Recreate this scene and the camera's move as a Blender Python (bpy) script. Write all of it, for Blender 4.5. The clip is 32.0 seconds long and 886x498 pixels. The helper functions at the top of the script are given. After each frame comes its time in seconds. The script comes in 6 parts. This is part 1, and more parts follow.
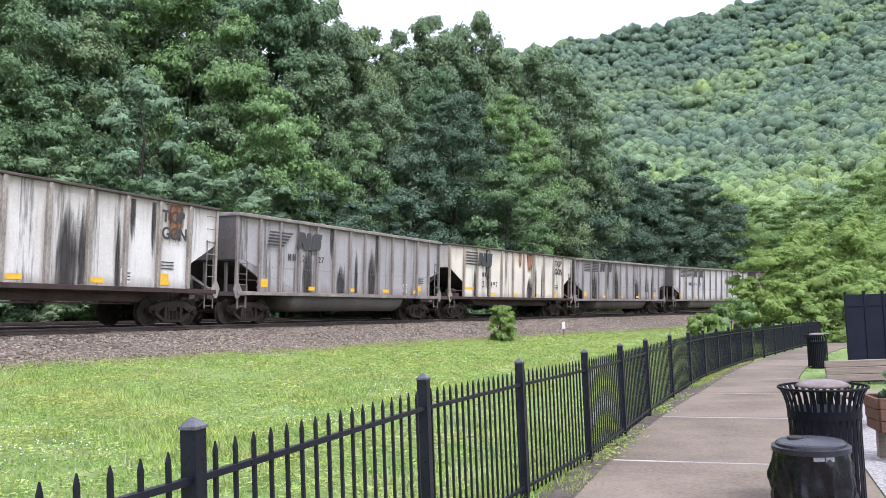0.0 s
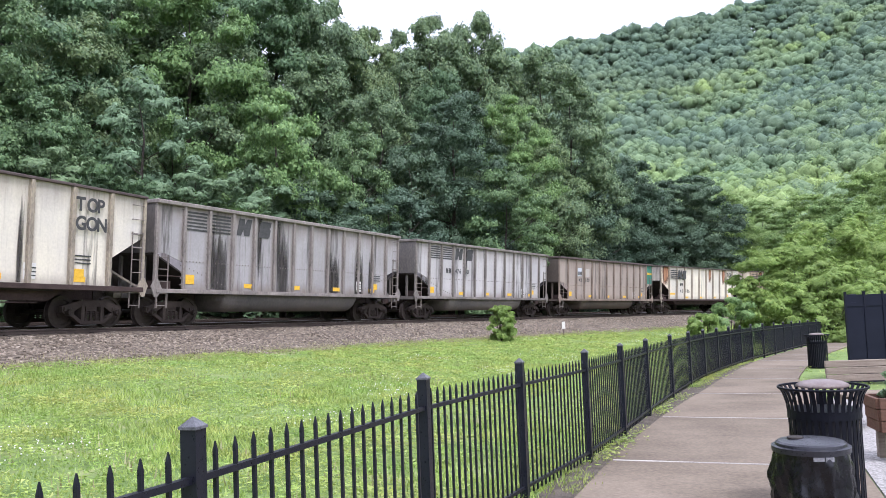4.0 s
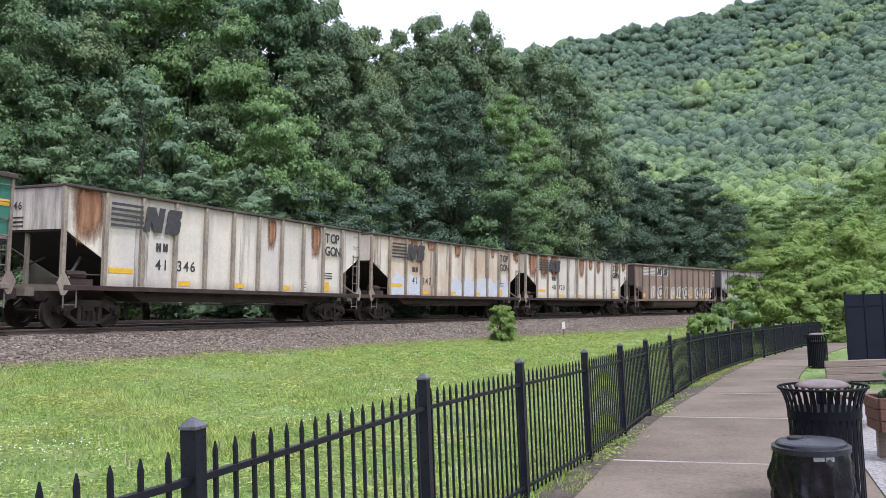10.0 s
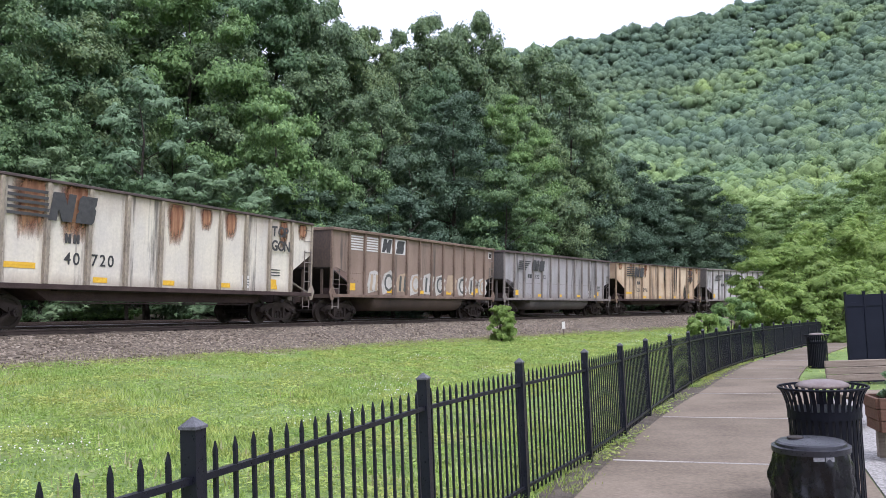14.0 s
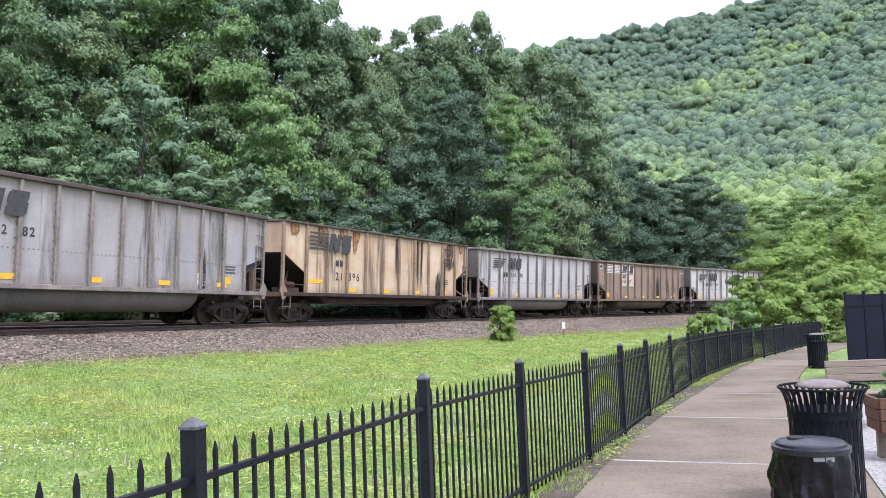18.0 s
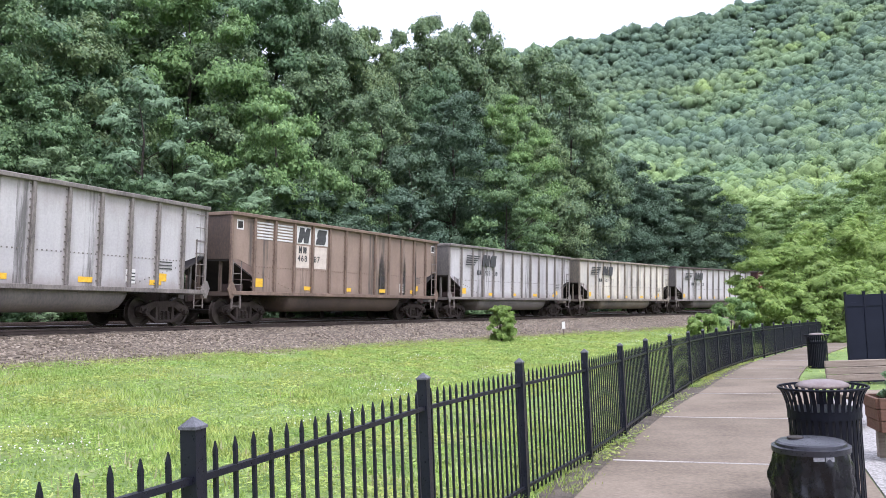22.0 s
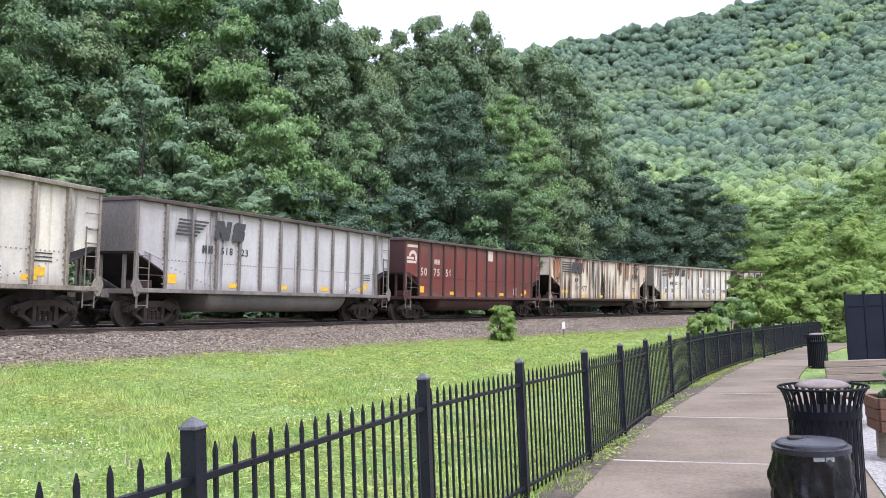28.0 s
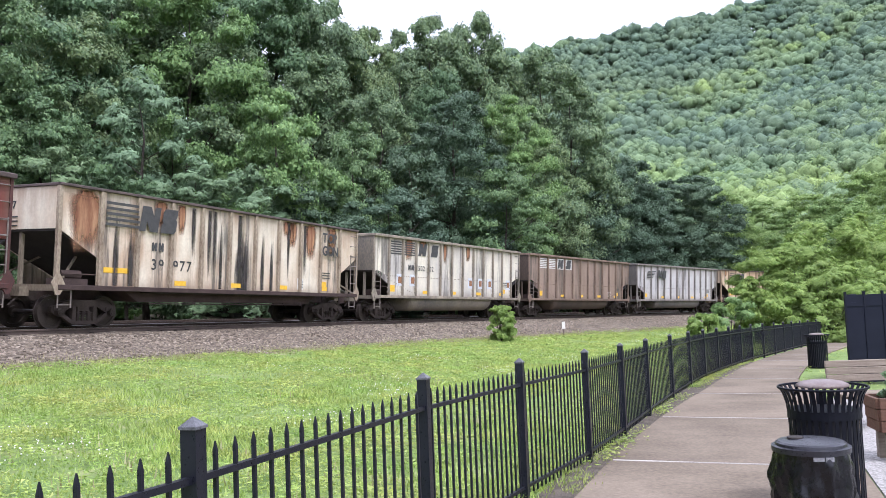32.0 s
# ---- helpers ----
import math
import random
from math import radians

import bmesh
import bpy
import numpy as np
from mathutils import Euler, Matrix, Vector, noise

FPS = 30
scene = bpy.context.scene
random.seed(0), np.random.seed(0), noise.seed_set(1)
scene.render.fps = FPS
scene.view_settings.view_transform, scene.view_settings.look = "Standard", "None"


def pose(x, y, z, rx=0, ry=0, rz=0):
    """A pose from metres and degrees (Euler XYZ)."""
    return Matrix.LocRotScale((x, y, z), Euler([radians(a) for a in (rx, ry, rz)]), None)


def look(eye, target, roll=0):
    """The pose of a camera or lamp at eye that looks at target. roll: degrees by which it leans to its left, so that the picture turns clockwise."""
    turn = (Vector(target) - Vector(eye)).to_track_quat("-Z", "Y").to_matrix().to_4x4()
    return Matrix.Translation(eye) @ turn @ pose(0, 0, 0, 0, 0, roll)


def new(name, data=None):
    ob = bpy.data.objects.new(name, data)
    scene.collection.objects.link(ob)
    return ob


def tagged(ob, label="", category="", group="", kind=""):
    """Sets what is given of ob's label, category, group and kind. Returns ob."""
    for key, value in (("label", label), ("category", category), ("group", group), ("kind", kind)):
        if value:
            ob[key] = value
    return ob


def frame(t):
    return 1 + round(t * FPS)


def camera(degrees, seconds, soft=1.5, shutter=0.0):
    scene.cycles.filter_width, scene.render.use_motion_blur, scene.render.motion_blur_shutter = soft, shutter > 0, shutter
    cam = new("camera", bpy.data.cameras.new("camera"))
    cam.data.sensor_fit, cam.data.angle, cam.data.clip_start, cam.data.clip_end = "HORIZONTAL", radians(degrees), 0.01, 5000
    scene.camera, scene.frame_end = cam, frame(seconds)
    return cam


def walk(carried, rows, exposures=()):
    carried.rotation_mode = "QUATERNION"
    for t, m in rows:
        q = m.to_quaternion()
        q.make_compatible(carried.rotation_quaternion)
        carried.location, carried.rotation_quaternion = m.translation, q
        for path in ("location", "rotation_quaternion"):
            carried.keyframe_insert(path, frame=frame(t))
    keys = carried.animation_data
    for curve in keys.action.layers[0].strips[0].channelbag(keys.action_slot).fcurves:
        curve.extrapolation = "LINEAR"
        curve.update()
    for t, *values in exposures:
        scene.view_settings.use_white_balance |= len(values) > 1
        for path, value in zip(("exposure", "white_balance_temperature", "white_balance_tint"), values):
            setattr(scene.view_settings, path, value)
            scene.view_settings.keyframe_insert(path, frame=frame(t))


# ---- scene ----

# ---- camera ----
EYE = Vector((0.0, 0.0, 1.54))
cam = camera(56.03, 32.0, soft=0.6)
CAM_POSE = look(EYE, EYE + Vector((0.0, 0.99798, 0.0636)), roll=-2.25)
# the clip's camera darkens its picture for some seconds in the middle
STOPS = 0.95
walk(cam, [(0, CAM_POSE), (32, CAM_POSE)],
     [(t, STOPS + d, 5790, 17) for t, d in ((0, 0.0), (8.5, 0.0), (9.2, -0.06), (10, -0.36), (11, -0.5), (12, -0.46), (13, -0.36), (14, -0.33), (15.5, -0.1), (17, 0.04), (32, 0.05))])

# ---- sky, sun, exposure ----
world = bpy.data.worlds.new("overcast_sky")
scene.world = world
world.use_nodes = True
wn, wl = world.node_tree.nodes, world.node_tree.links
wn.clear()
sky = wn.new("ShaderNodeTexSky")
sky.sky_type, sky.sun_disc = "NISHITA", False
sky.sun_elevation, sky.sun_rotation = radians(58), radians(150)
sky.air_density, sky.dust_density, sky.ozone_density = 1.0, 6.0, 1.0
cloud = wn.new("ShaderNodeMixRGB")
cloud.inputs[0].default_value = 0.82
cloud.inputs[2].default_value = (11.9, 12.0, 13.4, 1)
background = wn.new("ShaderNodeBackground")
background.inputs[1].default_value = 0.105
world_out = wn.new("ShaderNodeOutputWorld")
wl.new(sky.outputs[0], cloud.inputs[1])
wl.new(cloud.outputs[0], background.inputs[0])
wl.new(background.outputs[0], world_out.inputs[0])
sun = new("sun", bpy.data.lights.new("sun", "SUN"))
sun.data.energy, sun.data.angle, sun.data.color = 1.75, radians(13), (1.0, 0.965, 0.92)
# the sun stands behind the camera, high up: azimuth as in the sky above
SUN_AZ, SUN_EL = radians(150), radians(58)
sun_way = Vector((math.sin(SUN_AZ) * math.cos(SUN_EL), math.cos(SUN_AZ) * math.cos(SUN_EL), math.sin(SUN_EL)))
sun.matrix_world = look(sun_way * 60, (0, 0, 0))

# ---- plan: everything follows one curve about CX, CY; s runs along it, RHO across it ----
CX, CY, R0, A0, GRADE = 156.024, -48.487, 180.436, 2.61536, -0.02487
RAIL = 0.68          # head of the inner rail at s = 0
LEVEL = -1.04        # path at s = 0
TRACK = 182.1        # middle of the train's track
CANT = radians(3.0)


def along(s):
    """Fall of the whole place along the curve."""
    return GRADE * max(-130.0, min(170.0, s))


def spot(rho, s, h=0.0):
    an = A0 - s / R0
    return Vector((CX + rho * math.cos(an), CY + rho * math.sin(an), h + along(s)))


def curve_coords(x, y):
    dx, dy = x - CX, y - CY
    an = math.atan2(dy, dx)
    d = A0 - an
    d = (d + math.pi) % (2 * math.pi) - math.pi
    return math.hypot(dx, dy), d * R0


def lerp(v, table):
    if v <= table[0][0]:
        return table[0][1]
    for (a, b), (c, d) in zip(table, table[1:]):
        if v <= c:
            return b + (d - b) * (v - a) / (c - a)
    return table[-1][1]


def toe_height(s):
    return lerp(s, [(-45, -0.02), (-27, -0.11), (-20, -0.18), (-3, -0.31), (20, -0.46), (60, -0.5)])


def mountain(x, y):
    d = math.hypot(x, y)
    if y < 1 or d < 95:
        return -20.0
    b = x / y
    ridge = 0.303 + 0.085 * (min(b, 1.2) - 0.119) - 0.3 * max(0.0, -b - 0.1) + 0.002 * math.sin(b * 38) + 0.0015 * math.sin(b * 83 + 1)
    ridge = max(ridge, 0.02)
    top = 640.0
    if d < top:
        q = ((d - 95) / (top - 95)) ** 0.8
        return d * (-0.02 + (ridge + 0.02) * q) - 8.0
    return top * ridge - 8.0 - 0.12 * (d - top)


def ground_height(x, y):
    rho, s = curve_coords(x, y)
    toe = toe_height(s)
    near = lerp(rho, [(165.3, LEVEL), (177.6, toe), (180.3, RAIL - 0.30), (181.2, RAIL - 0.17), (183.0, RAIL - 0.09),
                      (184.4, RAIL - 0.06), (193.5, RAIL + 0.12), (195.5, RAIL - 0.35), (199, RAIL + 0.6), (215, RAIL + 4.5), (270, RAIL + 17), (420, RAIL + 26)])
    z = near + along(s)
    if rho > 215:
        z = max(z if s < 20 else z - min(16.0, (s - 20) * 0.12), mountain(x, y))
    return z


# ---- materials ----
def material(name, rough=0.8, metal=0.0):
    m = bpy.data.materials.new(name)
    m.use_nodes = True
    b = m.node_tree.nodes["Principled BSDF"]
    b.inputs["Roughness"].default_value, b.inputs["Metallic"].default_value = rough, metal
    b.inputs["Specular IOR Level"].default_value = 0.3
    return m, m.node_tree.nodes, m.node_tree.links, b


def coords(n, l, scale=(1, 1, 1), shift=(0, 0, 0), kind="Object"):
    tc, mp = n.new("ShaderNodeTexCoord"), n.new("ShaderNodeMapping")
    mp.inputs["Scale"].default_value, mp.inputs["Location"].default_value = scale, shift
    l.new(tc.outputs[kind], mp.inputs[0])
    return mp.outputs[0]


def noise_tex(n, l, vec, scale, detail=4.0, rough=0.6):
    t = n.new("ShaderNodeTexNoise")
    t.inputs["Scale"].default_value, t.inputs["Detail"].default_value, t.inputs["Roughness"].default_value = scale, detail, rough
    if vec:
        l.new(vec, t.inputs["Vector"])
    return t.outputs[0]


def ramp(n, l, fac, *stops):
    r = n.new("ShaderNodeValToRGB")
    while len(r.color_ramp.elements) < len(stops):
        r.color_ramp.elements.new(0.5)
    for e, (p, c) in zip(r.color_ramp.elements, stops):
        e.position, e.color = p, (*c, 1) if len(c) == 3 else c
    l.new(fac, r.inputs[0])
    return r.outputs[0]


def mix(n, l, fac, a, b, how="MIX"):
    m = n.new("ShaderNodeMixRGB")
    m.blend_type = how
    for socket, v in zip(m.inputs, (fac, a, b)):
        if isinstance(v, (int, float)):
            socket.default_value = v
        elif isinstance(v, tuple):
            socket.default_value = (*v, 1)
        else:
            l.new(v, socket)
    return m.outputs[0]


def grey(v):
    return (v, v, v)


def bump(n, l, b, height, strength=0.3, distance=0.02):
    k = n.new("ShaderNodeBump")
    k.inputs["Strength"].default_value, k.inputs["Distance"].default_value = strength, distance
    l.new(height, k.inputs["Height"])
    l.new(k.outputs[0], b.inputs["Normal"])


def surface(name, dark, light, scale=3.0, fine=40.0, rough=0.8, metal=0.0, relief=0.3, stretch=(1, 1, 1), depth=0.01, vary=0.0, gloss=0.3):
    """A surface of two tones at two scales with fine relief."""
    m, n, l, b = material(name, rough, metal)
    b.inputs["Specular IOR Level"].default_value = gloss
    v = coords(n, l, stretch)
    big, small = noise_tex(n, l, v, scale), noise_tex(n, l, v, fine, 6)
    c = mix(n, l, 0.5, big, small)
    c = ramp(n, l, c, (0.32, dark), (0.68, light))
    if vary:
        info = n.new("ShaderNodeObjectInfo")
        tone = ramp(n, l, info.outputs["Random"], (0.0, grey(1 - vary)), (1.0, grey(1.0)))
        c = mix(n, l, 1.0, c, tone, "MULTIPLY")
    l.new(c, b.inputs["Base Color"])
    r = ramp(n, l, small, (0.3, grey(max(0, rough - 0.12))), (0.7, grey(min(1, rough + 0.1))))
    l.new(r, b.inputs["Roughness"])
    bump(n, l, b, small, relief, depth)
    return m


def leaf_material(name, dark, light, tip, through_leaf=0.16):
    m, n, l, b = material(name, 0.55)
    geo, info = n.new("ShaderNodeNewGeometry"), n.new("ShaderNodeObjectInfo")
    c = ramp(n, l, geo.outputs["Random Per Island"], (0.0, dark), (0.55, light), (1.0, tip))
    patch = noise_tex(n, l, coords(n, l), 0.45, 3)
    c = mix(n, l, 0.6, c, ramp(n, l, patch, (0.3, grey(0.62)), (0.7, grey(1.15))), "MULTIPLY")
    tone = ramp(n, l, info.outputs["Random"], (0.0, (0.82, 0.86, 0.9)), (1.0, (1.08, 1.05, 0.95)))
    c = mix(n, l, 1.0, c, tone, "MULTIPLY")
    l.new(c, b.inputs["Base Color"])
    tr = n.new("ShaderNodeBsdfTranslucent")
    l.new(c, tr.inputs[0])
    mx = n.new("ShaderNodeMixShader")
    mx.inputs[0].default_value = through_leaf
    out = n["Material Output"]
    l.new(b.outputs[0], mx.inputs[1])
    l.new(tr.outputs[0], mx.inputs[2])
    l.new(mx.outputs[0], out.inputs[0])
    return m


def ballast_material():
    m, n, l, b = material("ballast_stone", 0.9)
    v = coords(n, l)
    vo = n.new("ShaderNodeTexVoronoi")
    vo.inputs["Scale"].default_value = 13.0
    l.new(v, vo.inputs["Vector"])
    c = ramp(n, l, vo.outputs["Color"], (0.1, (0.045, 0.036, 0.027)), (0.5, (0.13, 0.107, 0.08)), (0.9, (0.26, 0.222, 0.172)))
    big = noise_tex(n, l, v, 0.9)
    c = mix(n, l, 0.8, c, ramp(n, l, big, (0.3, (0.75, 0.7, 0.66)), (0.7, (1.05, 1.02, 1.0))), "MULTIPLY")
    l.new(c, b.inputs["Base Color"])
    bump(n, l, b, vo.outputs["Distance"], 0.9, 0.05)
    return m


def ground_material():
    m, n, l, b = material("meadow_ground", 0.95)
    v = coords(n, l)
    big, mid, small = noise_tex(n, l, v, 0.22, 4), noise_tex(n, l, v, 1.6, 5), noise_tex(n, l, v, 30, 5)
    c = ramp(n, l, mid, (0.3, (0.1, 0.155, 0.04)), (0.55, (0.17, 0.24, 0.075)), (0.75, (0.3, 0.31, 0.15)))
    c = mix(n, l, 0.7, c, ramp(n, l, big, (0.35, (0.75, 0.85, 0.7)), (0.65, (1.15, 1.05, 1.0))), "MULTIPLY")
    # leaf litter under the woods, outside the curve of the tracks
    away = n.new("ShaderNodeVectorMath")
    away.operation = "DISTANCE"
    away.inputs[1].default_value = (CX, CY, 0)
    flat = n.new("ShaderNodeVectorMath")
    flat.operation = "MULTIPLY"
    flat.inputs[1].default_value = (1, 1, 0)
    l.new(v, flat.inputs[0])
    l.new(flat.outputs["Vector"], away.inputs[0])
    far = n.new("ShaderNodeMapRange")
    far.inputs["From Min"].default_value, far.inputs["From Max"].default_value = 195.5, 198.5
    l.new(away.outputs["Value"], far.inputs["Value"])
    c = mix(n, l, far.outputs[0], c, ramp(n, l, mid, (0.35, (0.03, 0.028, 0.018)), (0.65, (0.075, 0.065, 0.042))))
    c = mix(n, l, 0.6, c, ramp(n, l, small, (0.3, grey(0.6)), (0.7, grey(1.25))), "MULTIPLY")
    l.new(c, b.inputs["Base Color"])
    bump(n, l, b, small, 0.6, 0.04)
    return m


def car_paint(name, base, shade, rust=0.2, grime=0.4, seed=0.0, bay=1.364):
    """Weathered freight-car paint: patchy base, vertical dirt runs, soot on single bays, rust blooms."""
    m, n, l, b = material(name, 0.6)
    sh = (seed * 7.3, seed * 3.1, seed * 1.7)
    v = coords(n, l, (1, 1, 1), sh)
    runs = coords(n, l, (2.6, 2.6, 0.22), sh)
    fine_runs = coords(n, l, (9.0, 9.0, 0.5), sh)
    big, small = noise_tex(n, l, v, 0.5, 4), noise_tex(n, l, v, 14, 5)
    c = ramp(n, l, mix(n, l, 0.55, big, noise_tex(n, l, coords(n, l, (0.8, 0.8, 0.28), sh), 1.0, 4)), (0.34, shade), (0.6, base))
    c = mix(n, l, 0.35, c, ramp(n, l, small, (0.3, grey(0.7)), (0.65, grey(1.1))), "MULTIPLY")
    # thin brownish runs everywhere
    thin = noise_tex(n, l, fine_runs, 1.0, 4, 0.65)
    c = mix(n, l, ramp(n, l, thin, (0.54, grey(0.0)), (0.82, grey(0.4 * grime + 0.1))), c, (0.2, 0.15, 0.11))
    # rust blooms with runs below them
    bloom = noise_tex(n, l, runs, 0.8, 6, 0.7)
    lo = 0.72 - 0.3 * rust
    c = mix(n, l, ramp(n, l, bloom, (lo, grey(0.0)), (lo + 0.16, grey(0.85))), c, ramp(n, l, small, (0.3, (0.13, 0.045, 0.018)), (0.7, (0.34, 0.14, 0.05))))
    tc, sep = n.new("ShaderNodeTexCoord"), n.new("ShaderNodeSeparateXYZ")
    l.new(tc.outputs["Object"], sep.inputs[0])
    # dirt washed along the posts, under the top chord and over the foot
    ping = n.new("ShaderNodeMath")
    ping.operation = "PINGPONG"
    ping.inputs[1].default_value = bay / 2
    off = n.new("ShaderNodeMath")
    off.inputs[1].default_value = bay * (5.5 if bay > 1.2 else 6.5) + 20 * bay
    l.new(sep.outputs[0], off.inputs[0])
    l.new(off.outputs[0], ping.inputs[0])
    by_post = ramp(n, l, ping.outputs[0], (0.06, grey(1.0)), (0.34, grey(0.0)))
    height = n.new("ShaderNodeMapRange")
    height.inputs["From Min"].default_value, height.inputs["From Max"].default_value = 1.1, 3.75
    l.new(sep.outputs[2], height.inputs["Value"])
    by_end = ramp(n, l, height.outputs[0], (0.0, grey(1.0)), (0.16, grey(0.15)), (0.6, grey(0.05)), (0.97, grey(0.9)))
    wash = mix(n, l, 1.0, by_post, by_end, "LIGHTEN")
    wash = mix(n, l, 0.5, wash, noise_tex(n, l, coords(n, l, (2.2, 2.2, 0.3), sh), 1.4, 5, 0.7))
    c = mix(n, l, ramp(n, l, wash, (0.4, grey(0.0)), (0.85, grey(0.5 + 0.35 * grime))), c, (0.15, 0.11, 0.085) if rust < 0.2 else (0.17, 0.1, 0.06))
    # soot on a few half bays
    div, flo, wh = n.new("ShaderNodeMath"), n.new("ShaderNodeMath"), n.new("ShaderNodeTexWhiteNoise")
    div.operation, flo.operation, wh.noise_dimensions = "MULTIPLY_ADD", "FLOOR", "1D"
    div.inputs[1].default_value, div.inputs[2].default_value = 2.6 / bay, seed * 13.37
    l.new(sep.outputs[0], div.inputs[0])
    l.new(div.outputs[0], flo.inputs[0])
    l.new(flo.outputs[0], wh.inputs["W"])
    pick = ramp(n, l, wh.outputs["Value"], (0.84 - 0.42 * grime, grey(0.0)), (0.93 - 0.42 * grime, grey(0.8)))
    soft = ramp(n, l, noise_tex(n, l, coords(n, l, (4.5, 4.5, 0.34), sh), 1.1, 6, 0.7), (0.43, grey(0.0)), (0.6, grey(1.0)))
    c = mix(n, l, mix(n, l, 1.0, pick, soft, "MULTIPLY"), c, (0.06, 0.053, 0.048))
    l.new(c, b.inputs["Base Color"])
    bump(n, l, b, small, 0.15, 0.004)
    return m


M_GROUND = ground_material()
M_BALLAST = ballast_material()
M_ASPHALT = surface("path_concrete", (0.095, 0.075, 0.054), (0.262, 0.214, 0.16), 0.7, 24, 0.9, relief=0.35, vary=0.24, gloss=0.15)
M_GRAVEL = surface("pale_gravel", (0.07, 0.065, 0.06), (0.5, 0.475, 0.44), 22, 40, 0.95, relief=0.8, depth=0.03)
M_JOINT = surface("joint_filler", (0.13, 0.115, 0.1), (0.52, 0.49, 0.45), 1.1, 60, 0.9)
M_SOIL = surface("verge_soil", (0.022, 0.018, 0.013), (0.15, 0.125, 0.095), 7, 42, 0.95, relief=0.8, depth=0.03)
M_RAIL_WEB = surface("rail_web_rust", (0.045, 0.033, 0.028), (0.1, 0.075, 0.06), 3, 60, 0.75)
M_RAIL_HEAD = surface("rail_head_steel", (0.35, 0.34, 0.33), (0.55, 0.54, 0.52), 2, 30, 0.35, 0.9)
M_TIE = surface("tie_wood", (0.035, 0.028, 0.024), (0.09, 0.07, 0.06), 4, 50, 0.95, stretch=(1, 6, 1))
M_FENCE = surface("fence_black_paint", (0.006, 0.0065, 0.011), (0.014, 0.015, 0.022), 5, 70, 0.36, relief=0.12, gloss=0.26)
M_CAP = surface("post_cap_worn", (0.03, 0.03, 0.035), (0.14, 0.14, 0.15), 9, 60, 0.35, relief=0.2)
M_BIN = surface("bin_black_enamel", (0.003, 0.0035, 0.006), (0.008, 0.0085, 0.013), 6, 80, 0.45, relief=0.1, gloss=0.11)
M_BAG = surface("black_plastic_bag", (0.003, 0.003, 0.0045), (0.006, 0.006, 0.008), 4, 25, 0.27, relief=0.04, gloss=0.36)
M_BENCH = surface("weathered_grey_wood", (0.12, 0.095, 0.072), (0.3, 0.25, 0.195), 3, 40, 0.85, stretch=(1, 12, 12), relief=0.4)
M_PLANTER = surface("brown_stained_wood", (0.065, 0.033, 0.021), (0.14, 0.074, 0.046), 3, 40, 0.75, stretch=(1, 8, 8), relief=0.4)
M_SCREEN = surface("dark_navy_vinyl", (0.007, 0.008, 0.015), (0.014, 0.016, 0.026), 2, 40, 0.55, gloss=0.12)
M_DIRT = surface("track_dirt_grime", (0.022, 0.018, 0.016), (0.072, 0.057, 0.049), 3, 30, 0.85, gloss=0.08)
M_STEEL = surface("worn_wheel_steel", (0.022, 0.018, 0.016), (0.065, 0.052, 0.046), 4, 40, 0.5, 0.3, gloss=0.15)
M_HARDWARE = surface("grey_hardware_steel", (0.085, 0.07, 0.062), (0.24, 0.205, 0.18), 5, 50, 0.55)
M_SOOT = surface("sooty_slope_sheet", (0.018, 0.016, 0.015), (0.05, 0.042, 0.037), 2, 25, 0.9)
M_YELLOW = surface("reflector_yellow", (0.55, 0.3, 0.02), (0.8, 0.5, 0.06), 8, 60, 0.5)
M_BLACK = surface("stencil_black", (0.03, 0.03, 0.032), (0.08, 0.078, 0.075), 6, 60, 0.7)
M_WHITE = surface("stencil_white", (0.44, 0.42, 0.39), (0.68, 0.66, 0.62), 6, 60, 0.7)
M_GREEN = surface("green_patch_paint", (0.03, 0.12, 0.085), (0.06, 0.2, 0.145), 2, 40, 0.6)
M_RUST = surface("bare_rust_panel", (0.085, 0.026, 0.014), (0.42, 0.24, 0.14), 1.3, 7, 0.9, stretch=(2.2, 2.2, 0.4), gloss=0.05)
M_BARK = surface("tree_bark", (0.025, 0.02, 0.016), (0.09, 0.075, 0.06), 5, 30, 0.95, stretch=(4, 4, 1), relief=0.8, depth=0.05)
LEAF_LOCUST = leaf_material("leaf_locust", (0.078, 0.142, 0.066), (0.12, 0.2, 0.088), (0.18, 0.272, 0.118))
LEAF_DEEP = leaf_material("leaf_deep_green", (0.1, 0.158, 0.082), (0.16, 0.234, 0.112), (0.235, 0.315, 0.15))
LEAF_BLUE = leaf_material("leaf_bluish", (0.062, 0.108, 0.062), (0.09, 0.147, 0.084), (0.13, 0.19, 0.115))
LEAF_BRIGHT = leaf_material("leaf_yellow_green", (0.105, 0.19, 0.068), (0.165, 0.275, 0.094), (0.235, 0.355, 0.13), 0.2)
LEAF_GREYISH = leaf_material("leaf_grey_green", (0.115, 0.19, 0.1), (0.165, 0.255, 0.13), (0.225, 0.32, 0.175))
LEAF_SUMAC = leaf_material("leaf_sumac", (0.18, 0.28, 0.075), (0.275, 0.395, 0.105), (0.385, 0.495, 0.155), 0.45)
LEAF_GLADE = leaf_material("leaf_glade", (0.165, 0.26, 0.085), (0.24, 0.35, 0.118), (0.325, 0.44, 0.16), 0.4)


